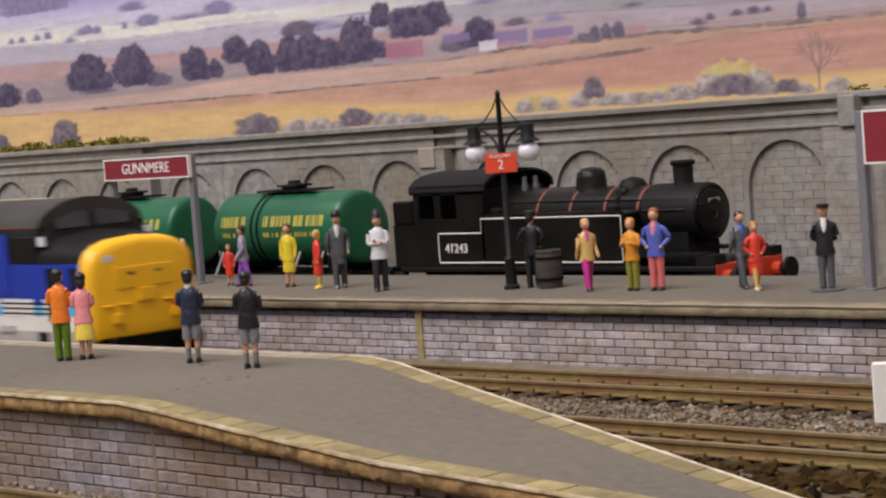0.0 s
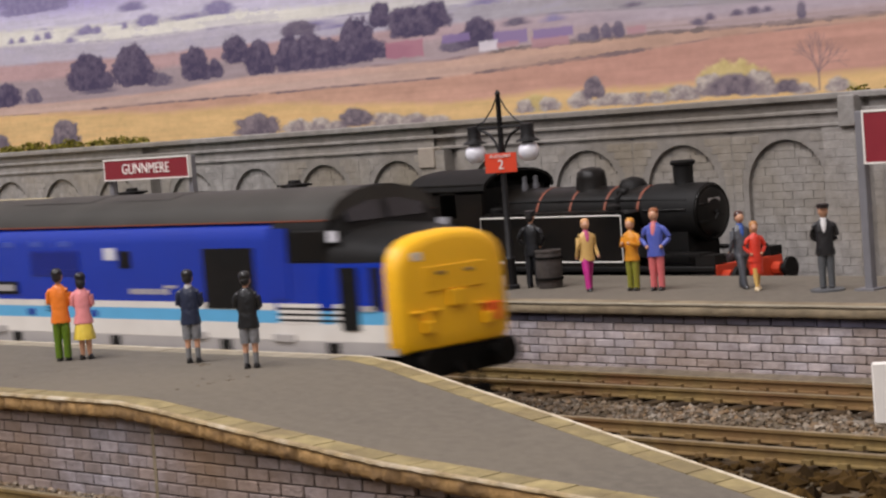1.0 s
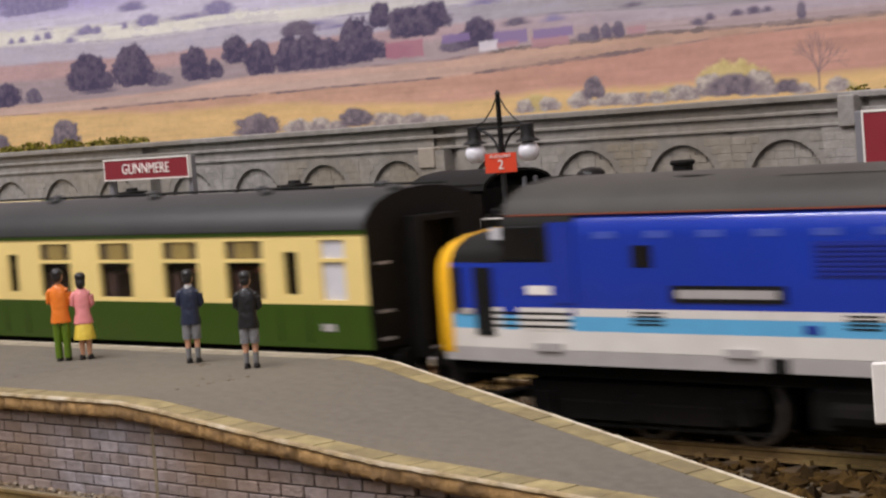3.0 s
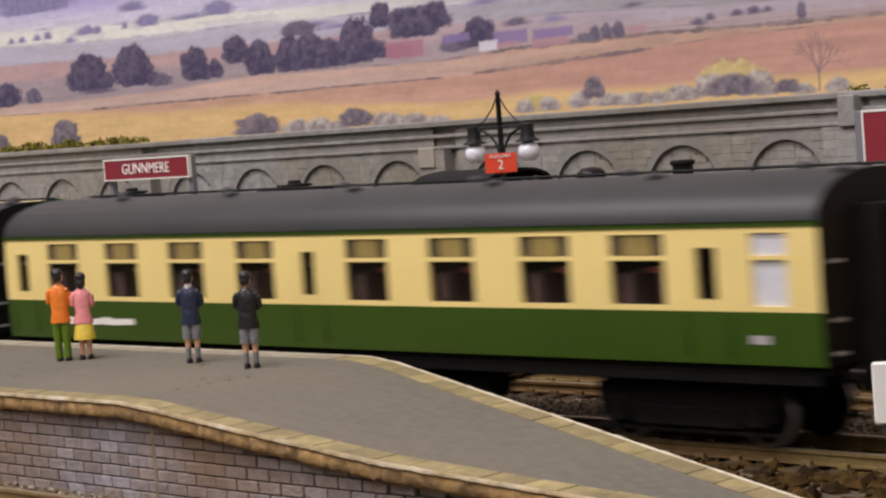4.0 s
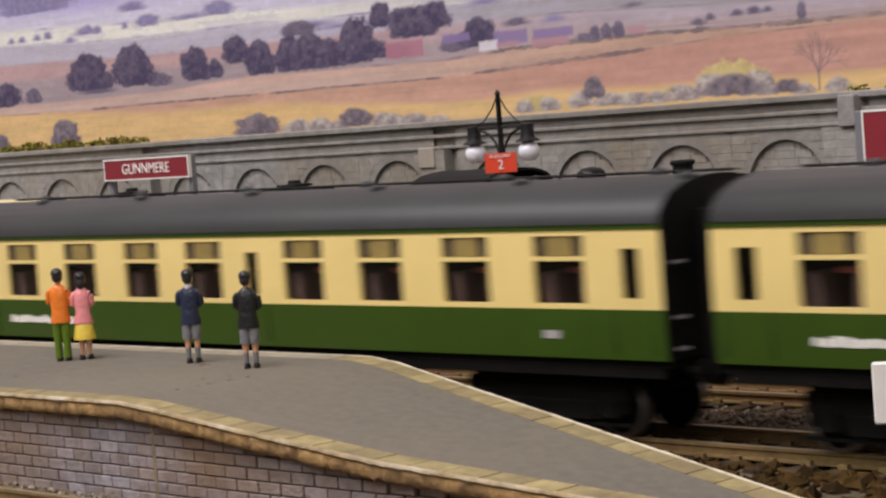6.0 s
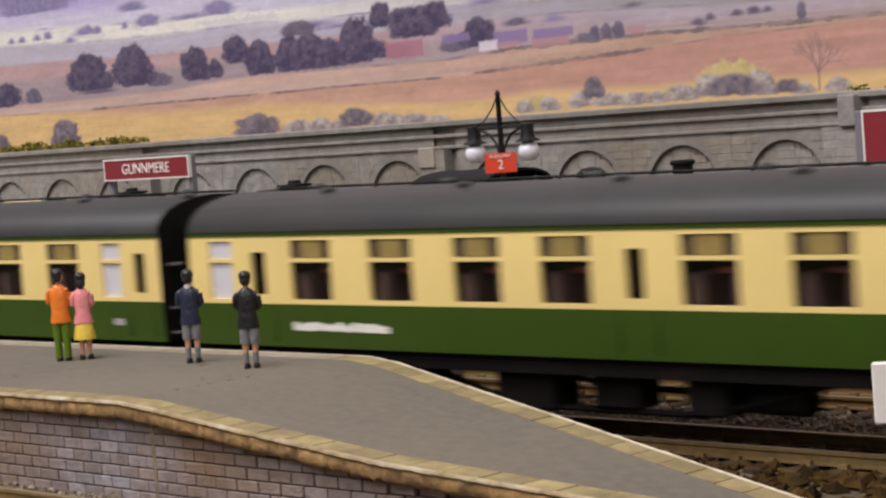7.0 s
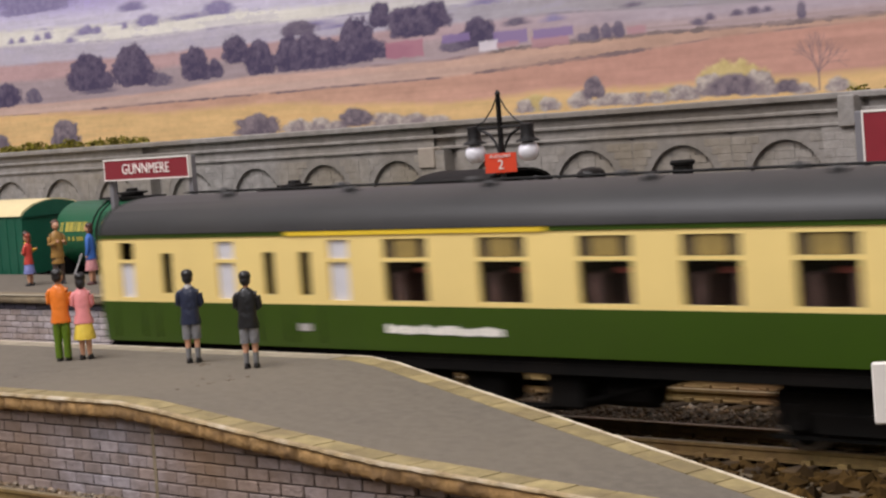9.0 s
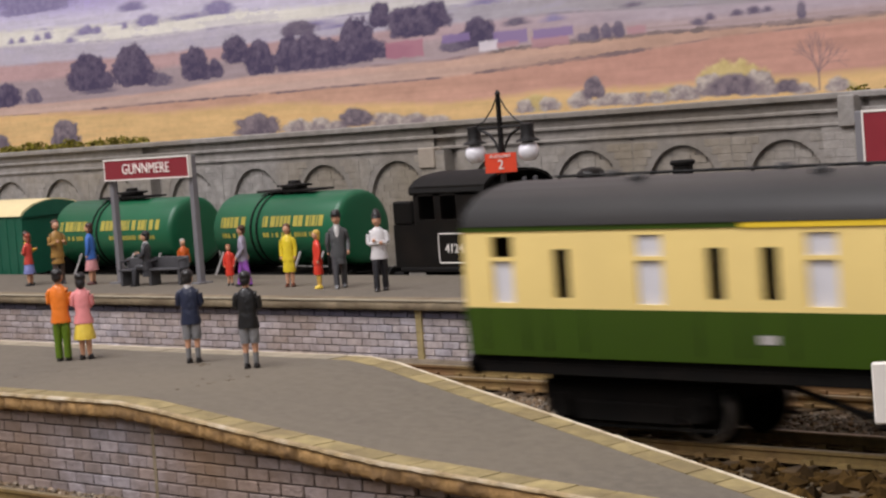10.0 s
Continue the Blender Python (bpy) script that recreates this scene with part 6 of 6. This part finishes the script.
# figures of the near platform
ORANGE, PINK, GREEN, SUN = (0.84, 0.21, 0.02), (0.88, 0.31, 0.31), (0.11, 0.19, 0.01), (0.85, 0.62, 0.08)
NAVY, BLACK, GREY, RED = (0.018, 0.024, 0.052), (0.010, 0.010, 0.011), (0.21, 0.21, 0.215), (0.72, 0.05, 0.025)
figure(-421.8, -44.5, 215, 21.5, "toy man figurine in orange jacket and green trousers", ORANGE, GREEN, arms="crossed")
figure(-417.7, -41.0, 230, 20.2, "toy woman figurine in pink jacket and yellow skirt", PINK, SUN, style="skirt", arms="crossed")
figure(-380.0, -38.5, 222, 20.6, "toy boy figurine in navy blazer and grey shorts", NAVY, GREY, style="shorts", arms="crossed", socks=(0.2, 0.2, 0.2), shirt=(0.6, 0.58, 0.55))
figure(-356.0, -41.5, 222, 20.6, "toy boy figurine in black blazer and grey shorts", BLACK, GREY, style="shorts", arms="crossed", socks=(0.2, 0.2, 0.2))
# figures of the far platform
figure(-551.0, 107.5, 40, 13.4, "small toy child figurine in red dress", RED, RED, hair=(0.3, 0.1, 0.04), style="dress")
figure(-541.0, 105.5, -55, 19.6, "toy figurine in lilac jacket and purple trousers", (0.33, 0.30, 0.38), (0.30, 0.09, 0.46), stride=1.0, hair=(0.06, 0.02, 0.01))
figure(-517.4, 104.8, 30, 19.8, "toy woman figurine in yellow coat", (0.80, 0.62, 0.03), (0.5, 0.25, 0.14), hair=(0.12, 0.05, 0.02), style="dress", shoes=(0.12, 0.03, 0.01))
figure(-498.5, 100.5, -30, 18.0, "toy woman figurine in red dress with handbag", RED, SUN, hair=(0.65, 0.42, 0.08), style="dress", extra="bag", shoes=SUN, socks=(0.7, 0.45, 0.1))
figure(-491.5, 103.0, 48, 23.0, "toy man figurine in grey coat and bowler hat", (0.085, 0.088, 0.09), (0.06, 0.06, 0.065), style="coat", hat="bowler", shirt=(0.6, 0.58, 0.55), shoes=(0.18, 0.18, 0.18), stride=0.9)
figure(-466.0, 96.5, 42, 22.6, "toy policeman figurine with white shirt and helmet", (0.70, 0.68, 0.68), (0.018, 0.018, 0.022), arms="crossed", hat="helmet", stride=0.7)
figure(-664.5, 105.0, 150, 19.4, "toy figurine in yellow jacket and dark trousers", (0.72, 0.44, 0.03), (0.06, 0.045, 0.05), hair=(0.05, 0.02, 0.01), arms="forward")
figure(-659.0, 101.5, -70, 18.8, "toy woman figurine in red jacket and blue skirt", (0.62, 0.07, 0.05), (0.22, 0.24, 0.52), style="skirt", hair=(0.3, 0.06, 0.03), arms="crossed")
figure(-650.0, 108.0, 80, 23.0, "toy man figurine in tan overcoat", (0.36, 0.20, 0.05), (0.06, 0.04, 0.03), style="coat", arms="forward", hair=(0.10, 0.04, 0.02))
figure(-628.0, 107.0, -60, 21.6, "toy woman figurine in blue cardigan and pink skirt", (0.05, 0.16, 0.52), (0.62, 0.28, 0.28), style="skirt", extra="bag", hair=(0.06, 0.025, 0.02), shoes=(0.08, 0.02, 0.02))
figure(-593.0, 105.5, -58, 22.6, "seated toy figurine in dark grey suit", (0.045, 0.045, 0.05), (0.04, 0.04, 0.045), arms="forward", style="coat", shirt=(0.5, 0.5, 0.5), sit=True)
figure(-583.0, 113.5, 70, 15.0, "toy figurine in orange top beside the bench", (0.62, 0.12, 0.015), (0.15, 0.05, 0.04), hair=(0.35, 0.33, 0.3), style="skirt")
figure(-415.5, 108.5, 200, 21.4, "toy railwayman figurine in black uniform and cap", BLACK, (0.018, 0.018, 0.02), arms="hips", hat="cap", stride=0.3)
figure(-388.5, 101.5, 62, 19.4, "toy figurine in cream jacket and magenta trousers", (0.70, 0.45, 0.15), (0.50, 0.02, 0.22), hair=(0.68, 0.36, 0.16), stride=1.3, shirt=(0.6, 0.1, 0.25))
figure(-373.5, 102.5, 10, 19.2, "toy woman figurine in orange jacket and olive trousers", (0.74, 0.30, 0.02), (0.25, 0.24, 0.03), hair=(0.72, 0.32, 0.04), arms="forward")
figure(-366.0, 103.5, 20, 21.6, "toy man figurine in blue jacket and salmon trousers", (0.09, 0.12, 0.45), (0.68, 0.16, 0.16), hair=(0.3, 0.1, 0.03), arms="hips", shirt=(0.7, 0.2, 0.2))
figure(-343.0, 110.0, 66, 19.8, "toy man figurine in grey suit with briefcase", (0.10, 0.105, 0.115), (0.07, 0.075, 0.085), hair=(0.08, 0.03, 0.02), stride=1.4, extra="bag", shirt=(0.05, 0.12, 0.4))
figure(-335.0, 105.5, 58, 17.4, "toy woman figurine in red minidress", RED, RED, hair=(0.5, 0.22, 0.06), style="dress", stride=1.0, arms="hips", shoes=(0.65, 0.5, 0.3), socks=(0.68, 0.42, 0.12))
figure(-313.5, 105.5, 35, 21.4, "toy man figurine in black jacket and flat cap on a base", (0.016, 0.015, 0.016), (0.10, 0.105, 0.11), hat="cap", arms="back", shirt=(0.7, 0.68, 0.66), hair=(0.03, 0.022, 0.02), base=True)

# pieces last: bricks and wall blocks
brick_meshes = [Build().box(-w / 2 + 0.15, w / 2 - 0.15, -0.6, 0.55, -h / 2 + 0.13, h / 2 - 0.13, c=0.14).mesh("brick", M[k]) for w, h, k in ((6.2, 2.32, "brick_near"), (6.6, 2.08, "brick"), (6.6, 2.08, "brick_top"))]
brick_wall(platform_near, lambda x: ramp_at(x)[2] + 3.0, -440, -188, lambda x: ramp_at(x)[0] - 3.2, -4.2, 8, 2.32, 6.2, brick_meshes[0], None)
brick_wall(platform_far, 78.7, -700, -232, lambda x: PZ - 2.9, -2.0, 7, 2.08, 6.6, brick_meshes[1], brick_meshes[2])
wall_blocks(wall)
stones()
verge()
litter()

# where the front of the engine stands along the track, second by second
RUN = [(0.0, -451.3), (0.5, -394.6), (1.0, -337.3), (1.5, -273.8), (2.0, -212.8), (2.5, -150.0), (4.0, 28.9), (4.5, 88.6), (5.0, 147.0), (5.5, 206.9), (7.0, 380.0), (7.5, 440.0), (8.0, 496.5), (8.5, 556.4), (9.0, 615.8), (9.5, 681.6), (10.0, 744.2)]


def run_at(t):
    """Smooth position between the noted ones."""
    ts, us = [r[0] for r in RUN], [r[1] for r in RUN]
    n = len(ts)
    sl = [(us[i + 1] - us[i]) / (ts[i + 1] - ts[i]) for i in range(n - 1)]
    tg = [sl[0]] + [(sl[i - 1] + sl[i]) / 2 for i in range(1, n - 1)] + [sl[-1]]
    i = max(k for k in range(n - 1) if ts[k] <= t)
    h = ts[i + 1] - ts[i]
    s = (t - ts[i]) / h
    return us[i] * (1 + 2 * s) * (1 - s) ** 2 + tg[i] * h * s * (1 - s) ** 2 + us[i + 1] * s * s * (3 - 2 * s) + tg[i + 1] * h * s * s * (s - 1)


def motions():
    steps = [i * 0.5 for i in range(21)]
    for ob, back in ((diesel_loco, -0.6), (coach_front, 254 + 260.0), (coach_middle, 254 + 260.0 + 272), (coach_rear, 254 + 260.0 + 544)):
        walk(ob, [(t, pose((run_at(t) - back) * MM, 0, 0)) for t in steps])
    fine = [i / 15 for i in range(151)]
    for wheels, r in ((diesel_wheels, 7.2), (wheels_1, 6.2), (wheels_2, 6.2), (wheels_3, 6.2)):
        for w in wheels:
            x = w.location.x
            walk(w, [(t, Matrix.Translation((x, 0, r * MM)) @ Matrix.Rotation((run_at(t) - run_at(0)) / r, 4, "Y")) for t in fine])


motions()
